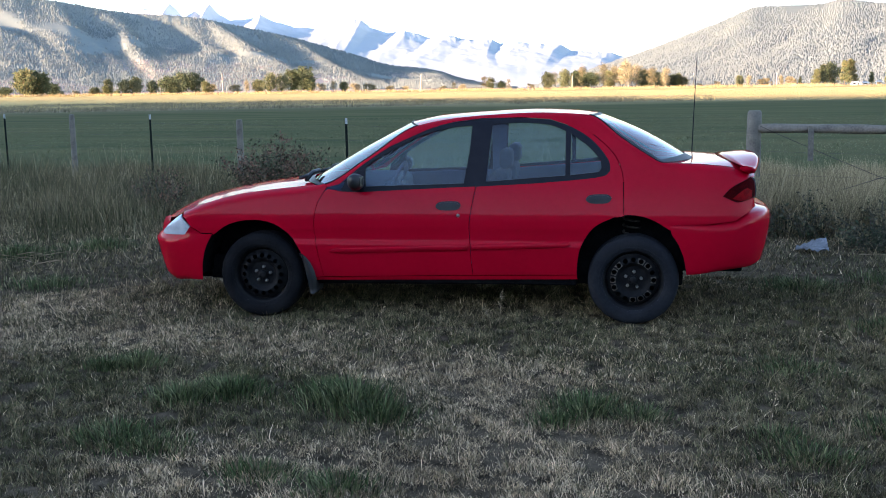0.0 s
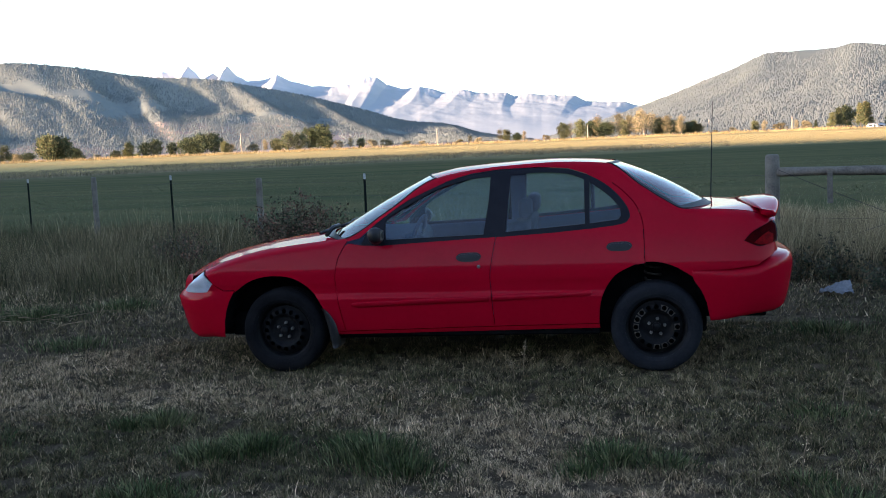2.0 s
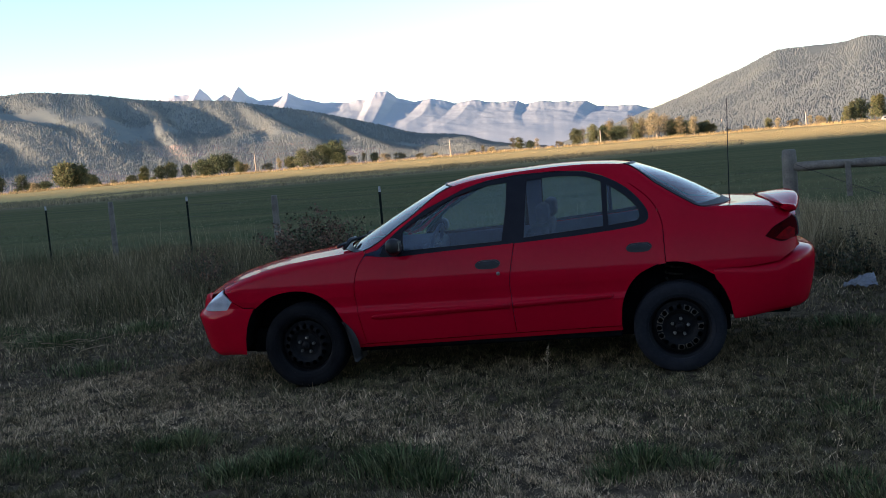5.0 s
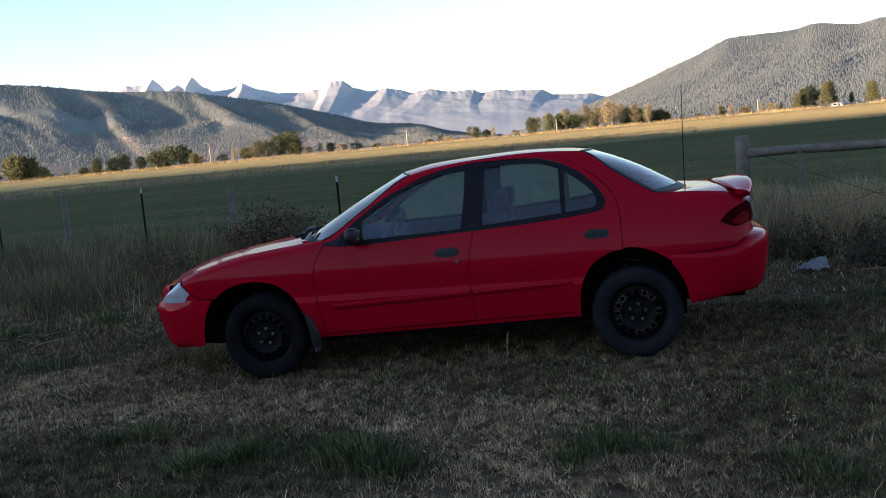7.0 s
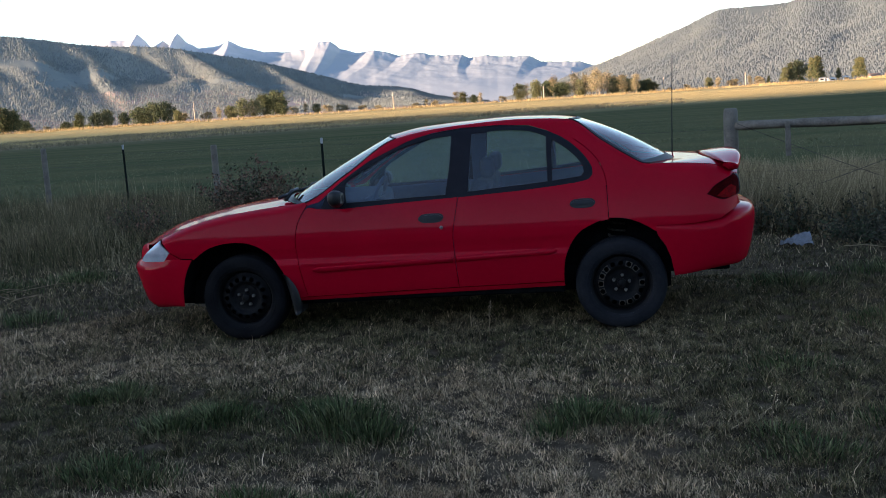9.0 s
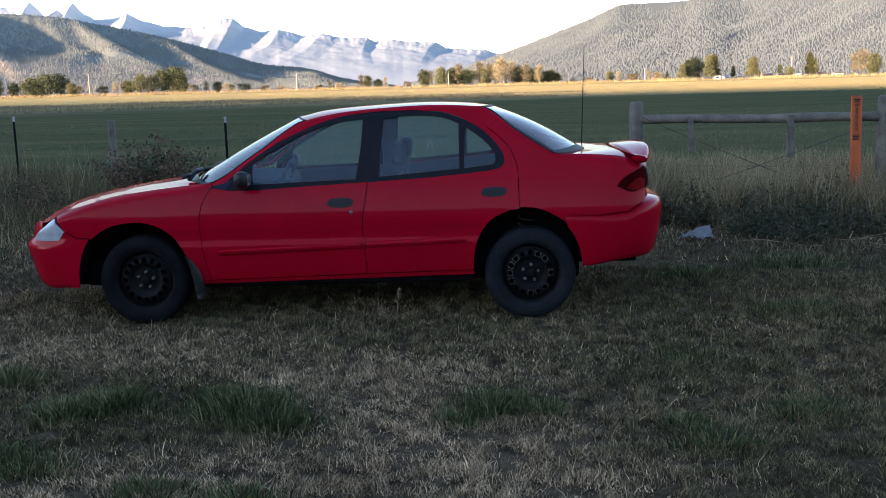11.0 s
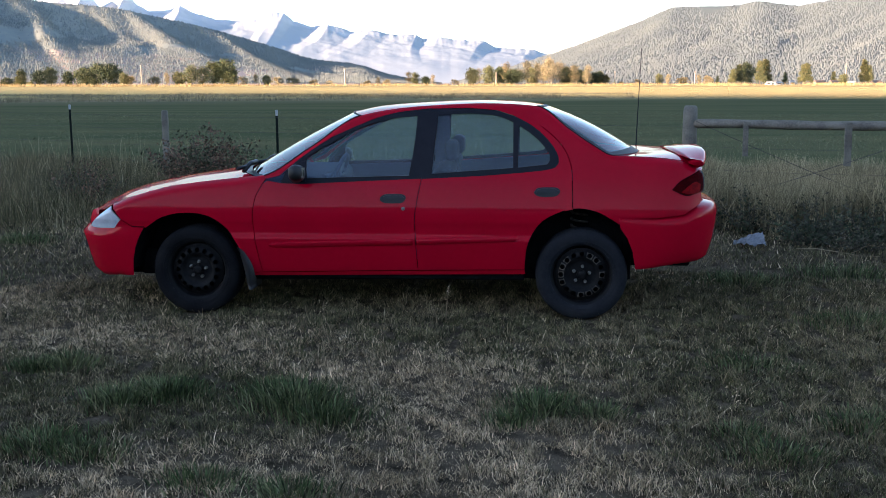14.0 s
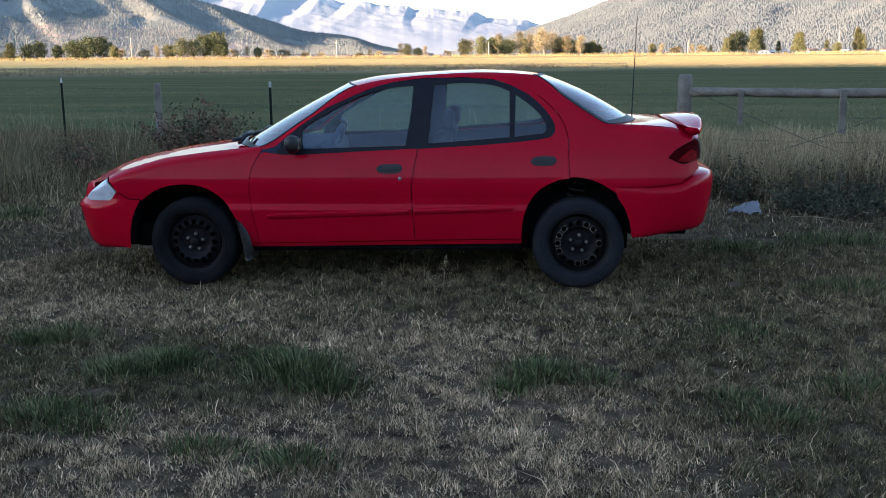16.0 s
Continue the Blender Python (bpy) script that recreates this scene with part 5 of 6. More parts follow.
def wedge(n, r0, r1, seed, power=1.0, a0=-37.0, a1=31.0):
    """Random places seen from the photographer's stand between two distances."""
    rng = np.random.RandomState(seed)
    r = r0 + (r1 - r0) * rng.rand(n) ** power
    a = np.radians(rng.uniform(a0, a1, n))
    return np.stack((1.0 + r * np.sin(a), -7.5 + r * np.cos(a)), 1)


def fence_side(p):
    """How far a place lies behind the fence line, in metres."""
    x, y = p[:, 0], p[:, 1]
    left = (y - 7.25) * 0.876 + (x + 2.76) * 0.482
    right = (y - 4.25) * 0.95 + (x - 2.80) * 0.313
    return np.where(x < 2.8, left, right)


def patchy(p, scale, seed):
    return np.array([noise.noise(Vector((q[0] * scale, q[1] * scale, seed))) for q in p])


def tyre_free(p):
    return ~((np.abs(np.abs(p[:, 0]) - 1.317) < 0.12) & (np.abs(np.abs(p[:, 1]) - 0.73) < 0.13))


rng = np.random.RandomState(4)
# where the lawn has dried out: (x, y, spread x, spread y, share)
DRY = [(1.3, -3.4, 1.3, 0.8, 0.9), (0.6, -2.2, 1.1, 0.6, 0.6), (2.1, -1.8, 0.6, 0.4, 0.4), (-2.9, -0.6, 1.6, 0.45, 0.8), (-1.6, -1.3, 1.0, 0.4, 0.5), (-0.6, -3.9, 1.0, 0.5, 0.7), (-2.4, -3.4, 0.7, 0.5, 0.2), (5.0, 1.2, 1.0, 0.4, 0.5)]
# greener patches; the last two, under the car, also stand in for its shade
LUSH = [(-0.2, -2.86, 0.5, 0.4), (-0.98, -2.62, 0.5, 0.4), (-1.65, -2.2, 0.4, 0.3), (1.08, -2.7, 0.4, 0.35), (3.6, 0.2, 2.0, 1.0), (3.4, -1.9, 1.7, 1.3), (2.9, -3.2, 1.3, 1.2), (3.0, -1.0, 1.4, 1.0), (-2.9, -3.0, 1.1, 0.8), (-1.4, -3.9, 0.7, 0.5), (2.6, -2.4, 1.2, 1.4), (-1.9, -2.9, 1.0, 0.8), (4.4, -0.6, 1.4, 1.0), (4.5, 1.8, 2.0, 0.8), (-3.6, 1.2, 1.6, 0.7), (0.0, -0.6, 2.5, 0.5), (0.0, 0.1, 2.4, 0.9)]


def dryness(q):
    d = 0.42 + 0.55 * patchy(q, 0.8, 2.0) + 0.35 * patchy(q, 2.6, 5.0)
    for x, y, sx, sy, k in DRY:
        d = d + 0.75 * k * np.exp(-((q[:, 0] - x) / sx) ** 2 - ((q[:, 1] - y) / sy) ** 2)
    for x, y, sx, sy in LUSH:
        d = d - 0.6 * np.exp(-((q[:, 0] - x) / sx) ** 2 - ((q[:, 1] - y) / sy) ** 2)
    return np.clip(d, 0, 1)


p = np.concatenate((wedge(620000, 3.0, 8.6, 1, 0.76), wedge(260000, 8.2, 16.5, 2, 0.75)))
s = fence_side(p)
p = p[(s < -0.3) & tyre_free(p)]
dry = dryness(p)
clump = patchy(p, 7.0, 11.0) + 0.6 * patchy(p, 17.0, 12.0)
keep = rng.rand(len(p)) < np.clip(0.85 + 1.1 * clump, 0.15, 1)
p, dry, clump = p[keep], dry[keep], clump[keep]
is_dry = rng.rand(len(p)) < np.clip(dry * 1.05, 0.06, 0.92)
rr = np.hypot(p[:, 0] - 1, p[:, 1] + 7.5)
h = (0.016 + 0.032 * rng.rand(len(p))) * np.clip(1 + 1.0 * clump, 0.5, 2.0) * np.where(rng.rand(len(p)) < 0.015, 2.2, 1.0)
h = h * np.where(rr > 9, 1.5, 1.0)
far = np.clip(rr / 6.0, 0.7, 2.6)
for mask, mat, nm, lab, k in ((~is_dry & (rr < 6.8), GRASS_LAWN, "lawn_grass", "short patchy green lawn grass", 3), (is_dry & (rr < 6.8), GRASS_DRY, "dry_grass", "short dry straw-coloured lawn grass", 6), (~is_dry & (rr >= 6.8), GRASS_LAWN, "lawn_grass", "green lawn grass round the parked car", 13), (is_dry & (rr >= 6.8), GRASS_DRY, "dry_grass", "dry lawn grass round the parked car", 16)):
    n = int(mask.sum())
    blades(nm, p[mask], h[mask] * (1.0 if k in (3, 13) else 0.9), (0.0040 + 0.0040 * rng.rand(n)) * far[mask], 0.2 + 0.9 * rng.rand(n), mat, lab, k, segments=2 if k < 10 else 1)


def tuft(x, y, r, h, n, mat, name, label, seed, width=0.0065, bend=0.6, category="grass tuft", group=""):
    rng = np.random.RandomState(seed)
    n = int(n * 0.9)
    q = rng.normal(0, r * 0.42, (n, 2)) * np.array([1.2, 0.85]) + np.array([x, y])
    hh = 0.74 * h * (0.35 + 0.65 * rng.rand(n)) * np.exp(-((q - [x, y]) ** 2).sum(1) / (2.2 * r * r))
    return tagged(blades(name, q, hh + 0.03, width * (0.6 + 0.8 * rng.rand(n)), bend * (0.15 + 1.1 * rng.rand(n)), mat, label, seed + 1, category, 3, kind="stuff", middle=(x, y)), group=group)


TUFTS = [(-0.20, -2.76, 0.24, 0.22, 800), (0.00, -2.92, 0.18, 0.16, 340), (-0.34, -2.62, 0.16, 0.14, 300), (-0.88, -2.66, 0.20, 0.15, 700), (-1.10, -2.78, 0.20, 0.13, 600), (-0.98, -2.58, 0.14, 0.10, 260),
         (-1.62, -2.20, 0.15, 0.15, 700), (-1.80, -2.24, 0.12, 0.11, 380), (1.02, -2.70, 0.22, 0.14, 560), (1.28, -2.78, 0.16, 0.10, 340), (0.88, -2.88, 0.14, 0.10, 260), (-2.6, -2.6, 0.26, 0.11, 460), (-1.16, -3.42, 0.24, 0.10, 560), (-0.95, -3.50, 0.18, 0.09, 380),
         (2.2, -1.9, 0.3, 0.08, 420), (3.1, -0.8, 0.4, 0.10, 600), (2.5, -2.9, 0.3, 0.09, 460), (2.0, -3.3, 0.2, 0.10, 320), (0.02, -3.80, 0.2, 0.09, 380), (-0.35, -3.72, 0.18, 0.09, 300), (1.90, -3.05, 0.12, 0.09, 160), (-3.6, 0.2, 0.4, 0.12, 600), (-4.9, 1.6, 0.5, 0.2, 1000), (-6.0, 1.9, 0.6, 0.22, 1100), (-4.2, 2.2, 0.4, 0.16, 700), (3.6, 1.0, 0.5, 0.14, 700), (4.6, 0.6, 0.5, 0.12, 700), (2.7, 0.6, 0.4, 0.13, 600)]
for k, (x, y, r, hh, n) in enumerate(TUFTS):
    tuft(x, y, r, hh, n, GRASS_TUFT, "grass_tuft", "lush green grass clump in the dry lawn", 40 + k, group="green clumps in the lawn")

# tall dry growth along the fence
p = np.concatenate((wedge(185000, 9.0, 22.0, 21, 0.9), wedge(40000, 10.5, 16.0, 22, 1.0, 5, 31)))
s = fence_side(p)
x = p[:, 0]
front = np.interp(x, [-9, -5.0, -4.35, -4.0, -2.0, -1.0, 2.0, 3.0, 9.0], [-6.4, -5.7, -4.6, -3.6, -2.8, -1.4, -0.9, -0.35, -0.3])
band = (s > front + 0.3 * patchy(p, 1.1, 4.0)) & (s < np.where(x > 1.5, 3.2, 2.0))
p, s, front, x = p[band], s[band], front[band], x[band]
d = patchy(p, 0.6, 9.0) + 0.5 * patchy(p, 2.2, 3.0)
ramp = np.clip((s - front) / 1.5, 0.25, 1) * np.where((x < 1.5) & (s > 0.6), 0.6, 1.0)
h = (0.16 + 0.30 * rng.rand(len(p))) * ramp * (1 + 0.45 * d) + np.where(rng.rand(len(p)) < 0.05, 0.30, 0.0) * ramp
blades("tall_grass", p, h, 0.0034 + 0.0032 * rng.rand(len(p)), 0.10 + 0.5 * rng.rand(len(p)), GRASS_TALL, "tall dry straw-coloured grass along the fence", 23)
p = wedge(110000, 10.8, 15.8, 27, 1.0, 4, 32)
s = fence_side(p)
p = p[(s > -0.6 + 0.3 * patchy(p, 1.3, 3.0)) & (s < 2.6) & (p[:, 0] > 2.0)]
blades("tall_grass", p, (0.42 + 0.30 * rng.rand(len(p))) * (1 + 0.3 * patchy(p, 1.2, 6.0)), 0.005 + 0.004 * rng.rand(len(p)), 0.10 + 0.35 * rng.rand(len(p)), GRASS_STRAW, "tall bleached straw grass under the brace rail", 28)
p = wedge(3000, 9.0, 20.0, 29, 1.0, -38, -8)
s = fence_side(p)
p = p[(s > -4.5) & (s < 0.8)]
blades("tall_grass", p, 0.25 + 0.30 * rng.rand(len(p)), 0.004, 0.15 + 0.5 * rng.rand(len(p)), GRASS_STRAW, "pale dry stalks among the tall grass", 30, segments=3)
# seed stalks standing above the meadow edge
p = wedge(1500, 11.0, 24.0, 25, 1.0)
s = fence_side(p)
p = p[(s > -2.0) & (s < 5.5) & (patchy(p, 0.5, 7.0) > -0.1)]
blades("seed_stalk_grass", p, 0.40 + 0.45 * rng.rand(len(p)), 0.0055, 0.22, GRASS_STRAW, "thin pale seed stalks standing above the grass", 26, segments=3)
# meadow past the fence
p = wedge(100000, 13.0, 60.0, 31, 1.7)
s = fence_side(p)
p = p[s > 1.2]
rr = np.hypot(p[:, 0] - 1, p[:, 1] + 7.5)
blades("hay_meadow", p, (0.035 + 0.05 * rng.rand(len(p))) * (0.8 + 0.5 * patchy(p, 0.12, 2.0)), 0.024 * np.clip(rr / 24, 1, 1.8), 0.8, GRASS_FIELD, "green hay meadow beyond the fence", 32, segments=1)
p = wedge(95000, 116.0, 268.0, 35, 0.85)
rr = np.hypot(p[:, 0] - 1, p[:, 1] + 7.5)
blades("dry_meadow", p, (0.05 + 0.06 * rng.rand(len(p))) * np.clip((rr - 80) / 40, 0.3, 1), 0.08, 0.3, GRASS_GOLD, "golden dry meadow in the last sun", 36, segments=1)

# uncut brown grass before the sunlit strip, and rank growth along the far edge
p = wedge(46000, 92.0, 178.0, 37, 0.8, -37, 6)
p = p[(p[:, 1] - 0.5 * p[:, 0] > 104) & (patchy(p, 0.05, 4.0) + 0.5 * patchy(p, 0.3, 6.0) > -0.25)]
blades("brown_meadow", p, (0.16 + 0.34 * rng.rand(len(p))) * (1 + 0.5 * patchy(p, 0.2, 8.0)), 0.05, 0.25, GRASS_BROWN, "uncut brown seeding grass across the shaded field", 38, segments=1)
p = wedge(30000, 292.0, 334.0, 39, 0.7)
p = p[patchy(p, 0.06, 3.0) + 0.6 * patchy(p, 0.35, 5.0) > -0.05]
blades("rank_grass", p, (0.3 + 0.8 * rng.rand(len(p))) * (1 + 0.5 * patchy(p, 0.15, 9.0)), 0.16, 0.3, GRASS_RANK, "rank golden grass and dry weeds along the field's edge", 40, segments=1)


def lying_stems(n, x, y, sx, sy, seed):
    """Fallen dry stems, each a thin bent stalk on the ground."""
    rng = random.Random(seed)
    for k in range(n):
        cx, cy, a, l = x + rng.gauss(0, sx), y + rng.gauss(0, sy), rng.gauss(0.1, 0.5), rng.uniform(0.3, 0.8)
        pts = [(cx + l * u * math.cos(a) , cy + l * u * math.sin(a) + 0.03 * math.sin(u * 5 + k), 0.05 + 0.03 * math.sin(u * 4 + k)) for u in (-0.5, -0.25, 0, 0.25, 0.5)]
        v, g = tube(pts, [0.004, 0.004, 0.0035, 0.003, 0.0015], 5)
        tagged(mesh_object("dry_stem", v, g, GRASS_DRY), "fallen pale dry stem lying on the grass", "stem", "fallen stems")


lying_stems(16, -4.6, 1.5, 0.6, 0.25, 91)
lying_stems(10, 5.2, 1.9, 0.5, 0.2, 92)


def weeds(name, x, y, rx, ry, h, n, mat, label, seed, category, leaf=0.03, stems=14):
    """A bushy plant: thin stems with many small leaves round them."""
    rng = random.Random(seed)
    plant = empty(name, label, category)
    pieces, v, f = [], [], []
    for k in range(stems):
        a, q = rng.uniform(0, 6.28), rng.random() ** 0.6
        bx, by = x + rx * 0.35 * q * math.cos(a), y + ry * 0.35 * q * math.sin(a)
        tx, ty, tz = x + rx * q * math.cos(a) * 1.1, y + ry * q * math.sin(a) * 1.1, h * rng.uniform(0.6, 1.0) * (1 - 0.35 * q)
        line = [(bx + (tx - bx) * u ** 1.3 + 0.02 * math.sin(u * 7 + k), by + (ty - by) * u ** 1.3, tz * u - 0.02) for u in (0, 0.25, 0.5, 0.75, 1)]
        pieces.append(tube(line, [0.006, 0.005, 0.004, 0.003, 0.0015], 5))
        for j in range(n // stems):
            u = rng.uniform(0.12, 1.0)
            i = min(3, int(u * 4))
            c = Vector(line[i]).lerp(Vector(line[i + 1]), u * 4 - i) + Vector((rng.gauss(0, 0.05), rng.gauss(0, 0.05), rng.gauss(0, 0.04)))
            d = Vector((rng.gauss(0, 1), rng.gauss(0, 1), rng.gauss(0.3, 0.7))).normalized()
            e = d.orthogonal().normalized()
            s = leaf * rng.uniform(0.6, 1.4)
            o = len(v)
            v += [c, c + d * s * 0.5 + e * s * 0.28, c + d * s, c + d * s * 0.5 - e * s * 0.28]
            f.append((o, o + 1, o + 2, o + 3))
    sv, sf = joined(*pieces)
    mesh_object("stalk", sv, sf, BARK, plant)
    mesh_object("foliage", [tuple(q) for q in v], f, mat, plant, shade=False)
    return plant


weeds("shrub", -3.45, 6.05, 0.80, 0.55, 1.22, 7500, SHRUB_LEAF, "bushy russet-brown shrub in front of the fence", 61, "shrub", 0.040, 40)
weeds("shrub", -4.75, 5.05, 0.65, 0.4, 0.74, 2400, SHRUB_LEAF, "low rusty brown shrub in tall dry grass", 62, "shrub", 0.032, 24)
WEEDS = [(2.7, 3.35, 0.5, 0.50), (3.3, 3.35, 0.5, 0.55), (3.9, 3.0, 0.55, 0.5), (4.45, 2.75, 0.5, 0.48), (5.0, 2.5, 0.5, 0.4), (4.1, 2.3, 0.45, 0.3), (3.75, 2.65, 0.4, 0.35), (5.6, 2.6, 0.5, 0.45), (6.2, 2.5, 0.5, 0.5), (6.8, 2.3, 0.5, 0.5), (2.2, 3.9, 0.5, 0.5), (5.2, 1.9, 0.5, 0.22)]
weeds("weed_plant", 4.72, 3.35, 0.35, 0.2, 0.88, 700, WEED_DARK, "tall dark dead weed leaning on the fence wires", 69, "weeds", 0.035, 9)
for k, (x, y, r, hh) in enumerate(WEEDS):
    weeds("weed_plant", x, y, r, r * 0.7, hh, 900, WEED_DARK, "dark leafy weeds growing in front of the fence", 70 + k, "weeds", 0.035, 18)

def lone_weed(x, y, h, lean, head, seed):
    """A single thin stalk with a small seed head."""
    rng = random.Random(seed)
    weed = empty("tall_weed", "single thin dry weed stalk standing in the lawn", "weed", "single weeds")
    line = [(x + lean * h * u * u, y + 0.02 * math.sin(u * 4), h * u) for u in (0, 0.3, 0.6, 0.85, 1.0)]
    v, g = tube(line, [0.003, 0.003, 0.0025, 0.002, 0.0012], 5)
    mesh_object("stalk", v, g, GRASS_DRY, weed)
    v, g = [], []
    for k in range(26):
        u = rng.uniform(0.55 if head < 0.03 else 0.9, 1.02)
        c = Vector((x + lean * h * u * u, y, h * u)) + Vector((rng.gauss(0, 1), rng.gauss(0, 1), rng.gauss(0, 0.6))) * head
        d = Vector((rng.gauss(0, 1), rng.gauss(0, 1), rng.gauss(0.4, 0.8))).normalized() * 0.009
        e = d.orthogonal().normalized() * 0.004
        o = len(v)
        v += [tuple(c), tuple(c + d * 0.5 + e), tuple(c + d), tuple(c + d * 0.5 - e)]
        g.append((o, o + 1, o + 2, o + 3))
    mesh_object("seed_head", v, g, GRASS_DRY, weed, shade=False)


lone_weed(0.41, -0.95, 0.26, 0.1, 0.012, 1)
lone_weed(0.36, -1.05, 0.16, -0.3, 0.010, 2)
lone_weed(-0.42, -0.95, 0.13, 0.05, 0.020, 3)
lone_weed(2.35, -1.6, 0.17, 0.2, 0.010, 4)
lone_weed(-2.35, -3.0, 0.22, -0.1, 0.010, 5)
lone_weed(1.9, -2.9, 0.2, 0.15, 0.010, 6)

# ---- far trees, poles and houses ----
def build_tree(name, h, spread, mat, seed, label, conic=0.0, clumps=70, leaf=0.55):
    rng = random.Random(seed)
    tree = empty(name, label, "tree")
    limbs = [tube([(0, 0, -0.3), (0.05 * h * rng.uniform(-1, 1) * 0.4, 0, h * 0.35), (0.0, 0.02 * h, h * 0.85)], [0.035 * h * 0.7, 0.022 * h, 0.006 * h], 7)]
    v, f = [], []
    for k in range(clumps):
        u = rng.random() ** 0.8
        z = h * (0.16 + 0.82 * u)
        width = spread * ((1 - u) ** 0.8 + 0.05 if conic else math.sin(math.pi * (0.12 + 0.80 * u)) ** 0.7) * rng.uniform(0.35, 1.0)
        a = rng.uniform(0, 6.28)
        c = Vector((width * math.cos(a), width * math.sin(a), z))
        if k % 6 == 0:
            limbs.append(tube([(0, 0, z * 0.75), tuple(c * 0.6 + Vector((0, 0, z * 0.36))), tuple(c)], [0.010 * h, 0.006 * h, 0.002 * h], 5))
        for j in range(26):
            q = c + Vector((rng.gauss(0, 1), rng.gauss(0, 1), rng.gauss(0, 0.8))) * (0.085 * h * (0.6 if conic else 1))
            d = Vector((rng.gauss(0, 1), rng.gauss(0, 1), rng.gauss(0, 1))).normalized()
            e = d.orthogonal().normalized()
            s = leaf * rng.uniform(0.5, 1.2)
            o = len(v)
            v += [q - d * s * 0.5, q + e * s * 0.4, q + d * s * 0.5, q - e * s * 0.4]
            f.append((o, o + 1, o + 2, o + 3))
    tv, tf = joined(*limbs)
    mesh_object("trunk", tv, tf, BARK, tree)
    mesh_object("crown", [tuple(q) for q in v], f, mat, tree, shade=False)
    return tree


def bearing(az, r):
    return EYE0[0] + r * math.sin(radians(az)), EYE0[1] + r * math.cos(radians(az))


KINDS = {
    "g": build_tree("leafy_tree", 7.0, 3.2, TREE_LEAF, 1, "broad green leafy tree at the field's far edge", 0, 80),
    "d": build_tree("leafy_tree", 6.5, 3.4, TREE_DARK, 2, "dark green leafy tree at the field's far edge", 0, 80),
    "a": build_tree("autumn_tree", 6.0, 1.5, TREE_GOLD, 3, "autumn-tinted tree with thin golden crown", 0, 44, 0.34),
    "p": build_tree("tall_tree", 9.0, 2.3, TREE_LEAF, 4, "tall green tree beside the farmstead", 1.0, 90),
    "c": build_tree("conifer", 6.0, 1.5, TREE_DARK, 5, "dark narrow conifer beside the farmstead", 1.0, 60, 0.4),
    "b": build_tree("bush", 2.6, 2.2, TREE_GOLD, 6, "low dry autumn bush along the field edge", 0, 40, 0.35),
}
TREES = "-38d4 -37d3 -35.5d3 -37.5g8 -36d9 -34.8g7 -33.6g6 -33b3 -31.5g8 -31.1d9 -30.6g7 -30.1d5 -29b2 -27.3g5 -26.4d6 -25.9g6 -25d5 -24.2d7 -23.5d8 -22.8d7 -22.2g4 -21.9b3 -20.6b3 -20a4 -19.3g5 -18.7g6 -18.1g7 -17.5d8 -16.9d9 -16.5g6 -15.9b3 -15.2a4 -14b3 -13.2b3 -12b2 -11.1b2 -9b2 -7.9b2 -6.7a5 -6.3g5 -5.3a4 -4.1b2 -3.1g5 -2.7a6 -2.2g6 -1.5d7 -1.2a8 -0.8d6 -0.4a6 0a8 0.3g6 0.6a9 0.9a7 1.2a9 1.5a8 1.8a9 2.1g6 2.4d6 2.6a7 2.9d6 3.2g6 3.4a6 3.7d5 4.0g5 4.3d4 6.1b2 7.3g4 7.8a4 8.6b3 9.4a4 9.9b3 11.2p6 11.5p8 11.9d8 12.6p8 12.9p9 13.9c5 14.8p8 15.0p7 16.8g4 17.8p9 18.0p8 20.0a8 20.4a9 20.9g9 22g8 23.5a7 25g8 27g9"
tree_items = TREES.split()
treernd = random.Random(9)
for item in tree_items:
    k = max(i for i, ch in enumerate(item) if ch.isalpha())
    az, kind, h = float(item[:k]), item[k], float(item[k + 1:])
    proto = KINDS[kind]
    size = {"g": 7.0, "d": 6.5, "a": 6.0, "p": 9.0, "c": 6.0, "b": 2.6}[kind]
    r = treernd.uniform(330, 380)
    x, y = bearing(az, r)
    h *= 0.92 if az < 11 else 0.82
    t = copy_thing(proto, Matrix.LocRotScale((x, y, far_rise(x, y)), Euler((0, 0, treernd.uniform(0, 6.28))), None))
    t.scale = Vector((treernd.uniform(0.7, 1.15), treernd.uniform(0.8, 1.1), treernd.uniform(0.9, 1.12))) * (h / size)
    t["group"] = "trees along the far field edge"
for k in range(34):
    x, y = bearing(treernd.uniform(-39, -23.5), treernd.choice((470, 520, 640, 760)) * treernd.uniform(0.97, 1.03))
    t = copy_thing(KINDS[treernd.choice("ddgb")], Matrix.LocRotScale((x, y, far_rise(x, y)), Euler((0, 0, treernd.uniform(0, 6.28))), None))
    t.scale = Vector((1.5, 1.5, 1)) * treernd.uniform(0.35, 0.6)
    t["group"] = "hedgerow bushes beyond the field"
for k, (proto, az, r) in enumerate(zip(KINDS.values(), (-14.6, -5.7, -8.4, 16.3, 10.4, 5.2), (372, 380, 378, 385, 372, 376))):
    x, y = bearing(az, r)
    proto.matrix_basis = pose(x, y, far_rise(x, y))
    proto.scale = (0.5, 0.5, 0.5)
    proto["group"] = "trees along the far field edge"


def utility_pole(az, r, h):
    x, y = bearing(az, r)
    pole = empty("utility_pole", "plain wooden utility pole beyond the field", "utility pole", "utility poles")
    pole.location.z = far_rise(x, y)
    v, f = tube([(x, y, -0.5), (x, y, h * 0.5), (x, y, h)], [0.24, 0.21, 0.17], 10)
    mesh_object("shaft", v, f, POLE_WOOD, pole)
    v, f = joined(*[tube([(x + d, y, h - 0.05), (x + d, y, h + 0.18)], 0.05, 6) for d in (0.0,)])
    mesh_object("insulator", v, f, HOUSE_WHITE, pole)


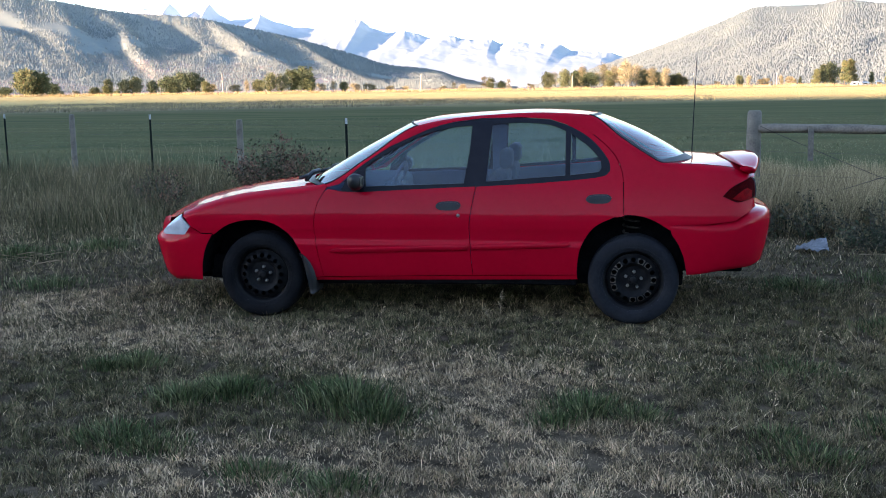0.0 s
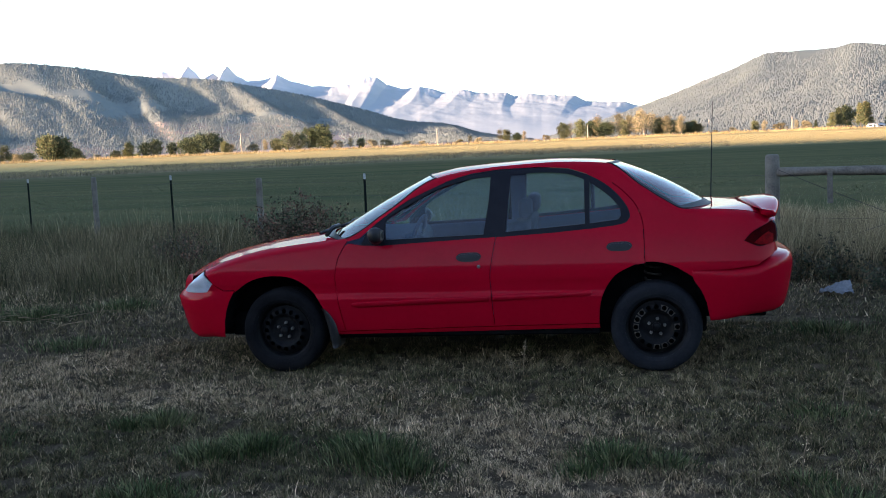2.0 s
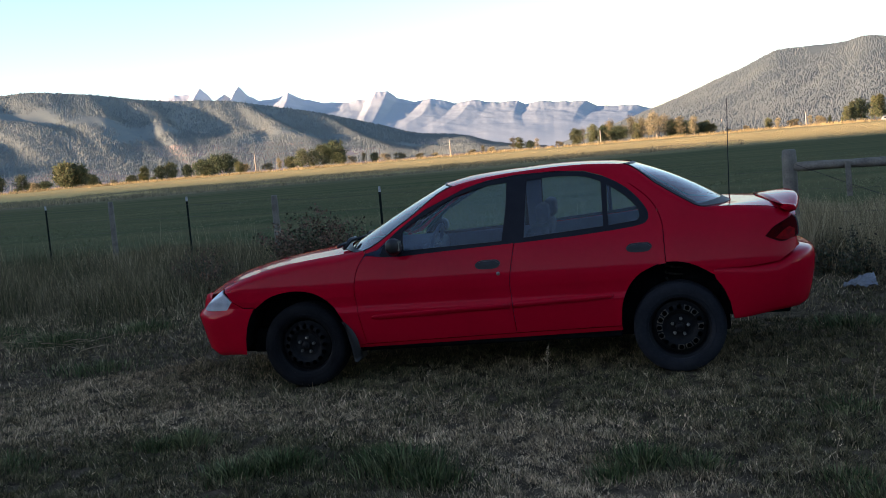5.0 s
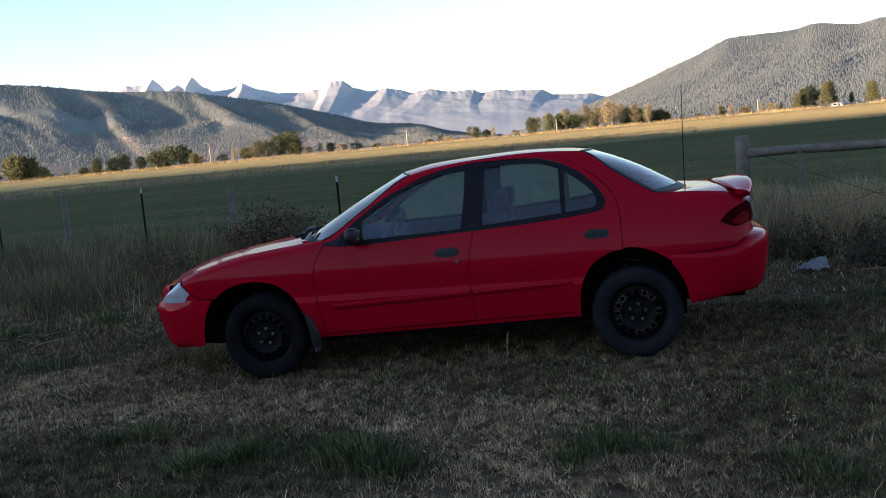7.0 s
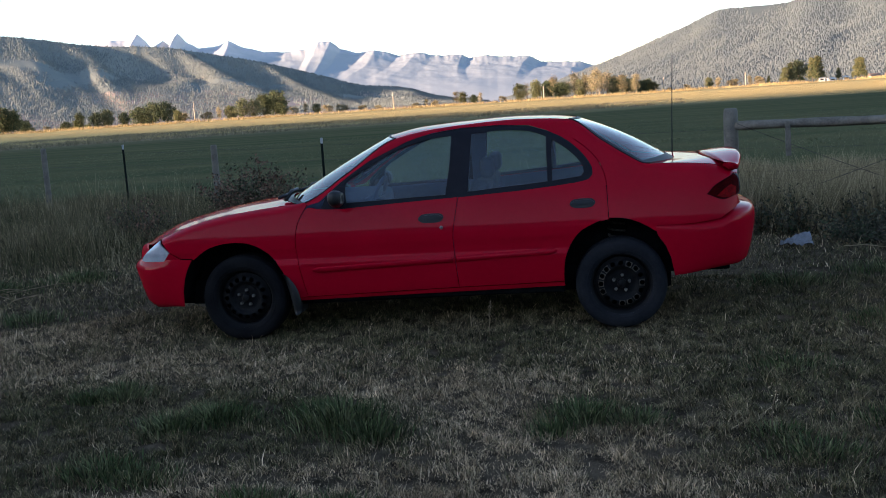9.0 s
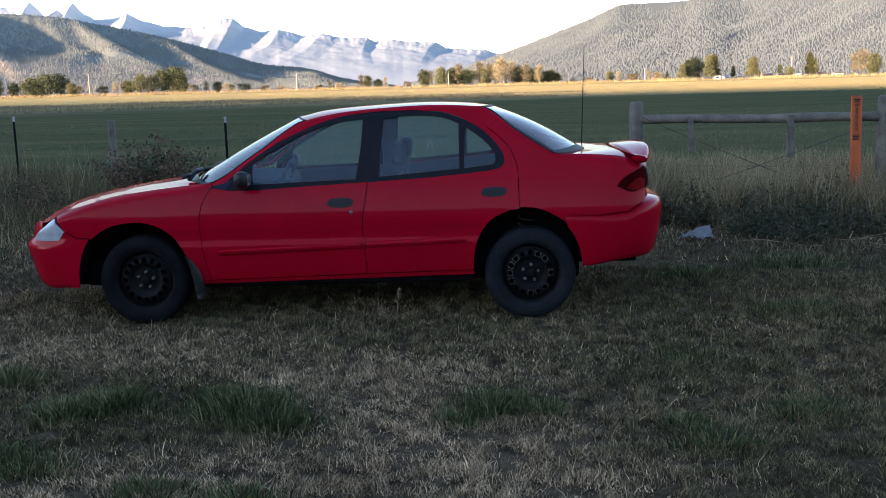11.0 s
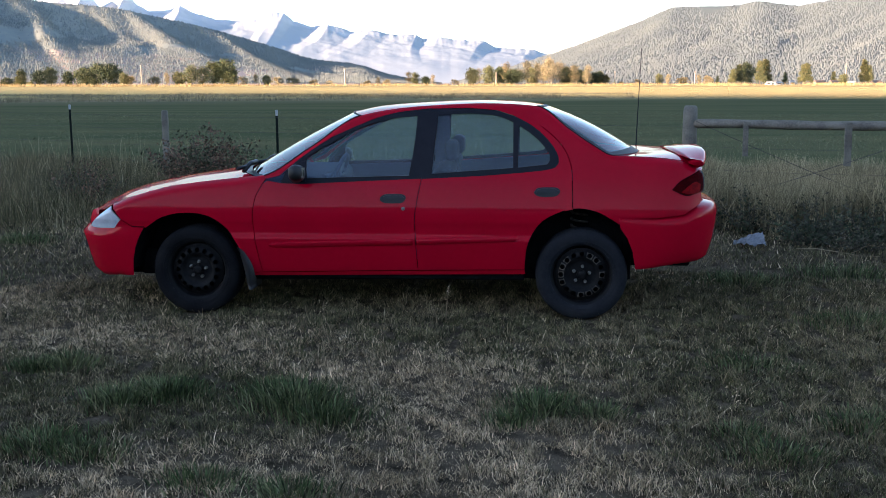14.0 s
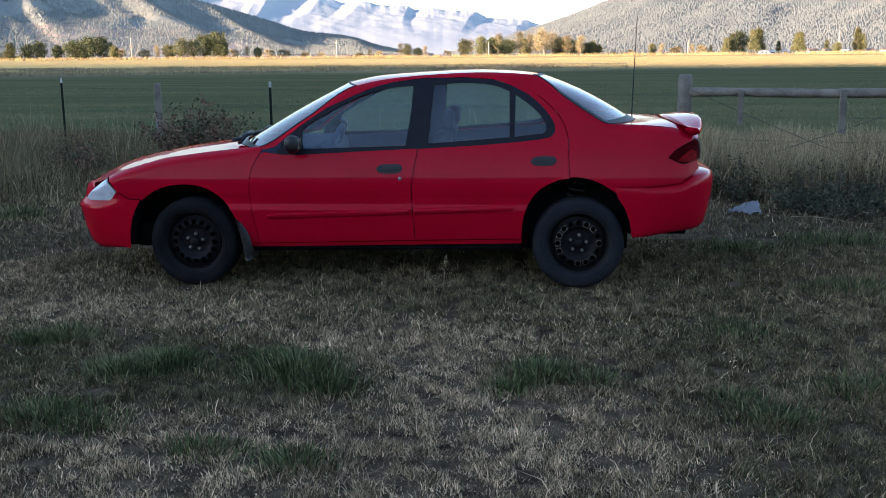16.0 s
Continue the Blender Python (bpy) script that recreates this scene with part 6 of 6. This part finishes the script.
for az, r, h in ((-21.3, 362, 7.0), (-10.26, 372, 5.9), (-1.75, 360, 4.6), (4.87, 370, 4.9), (9.2, 360, 4.6), (1.35, 366, 6.2), (16.9, 372, 7.2), (-36, 365, 7.0)):
    utility_pole(az, r, h)


def house(az, r, w, d, h, roof, label, flat=False):
    x, y = bearing(az, r)
    home = empty("farm_building", label, "building", "farm buildings")
    home.location.z = far_rise(x, y)
    v, f = box(x - w / 2, x + w / 2, y - d / 2, y + d / 2, -0.2, h)
    mesh_object("wall", v, f, HOUSE_WHITE, home, shade=False)
    e = 0.35
    v = [(x - w / 2 - e, y - d / 2 - e, h), (x + w / 2 + e, y - d / 2 - e, h), (x + w / 2 + e, y + d / 2 + e, h), (x - w / 2 - e, y + d / 2 + e, h), (x - w / 2 - e, y, h + roof), (x + w / 2 + e, y, h + roof)]
    mesh_object("roof", v, [(0, 1, 5, 4), (2, 3, 4, 5), (0, 4, 3), (1, 2, 5), (0, 3, 2, 1)], HOUSE_ROOF if not flat else HOUSE_WHITE, home, "", shade=False)
    for k in range(max(1, int(w / 3))):
        wx = x - w / 2 + (k + 0.6) * w / max(1, int(w / 3)) - 0.3
        bv, bf = box(wx - 0.5, wx + 0.5, y - d / 2 - 0.03, y - d / 2 + 0.02, h * 0.35, h * 0.8)
        mesh_object("window", bv, bf, WINDOW_DARK, home, shade=False)


house(13.05, 335, 1.5, 3.0, 0.9, 0.3, "small white shed in low sun", True)
house(13.55, 345, 1.7, 4, 0.6, 0.4, "low white farm building", True)
house(14.25, 350, 1.1, 2, 0.9, 0.4, "small white shed in low sun", True)
house(15.6, 350, 2.3, 5, 0.7, 0.9, "low farmhouse with brown roof")
house(16.35, 345, 1.7, 4, 0.6, 0.9, "low farmhouse with brown roof")
house(17.15, 340, 1.8, 3, 0.8, 0.4, "low white farm building", True)
house(18.4, 345, 2.0, 4, 0.6, 0.8, "low farmhouse with brown roof")
house(19.2, 350, 2.2, 4, 0.9, 0.5, "low farmhouse with brown roof")
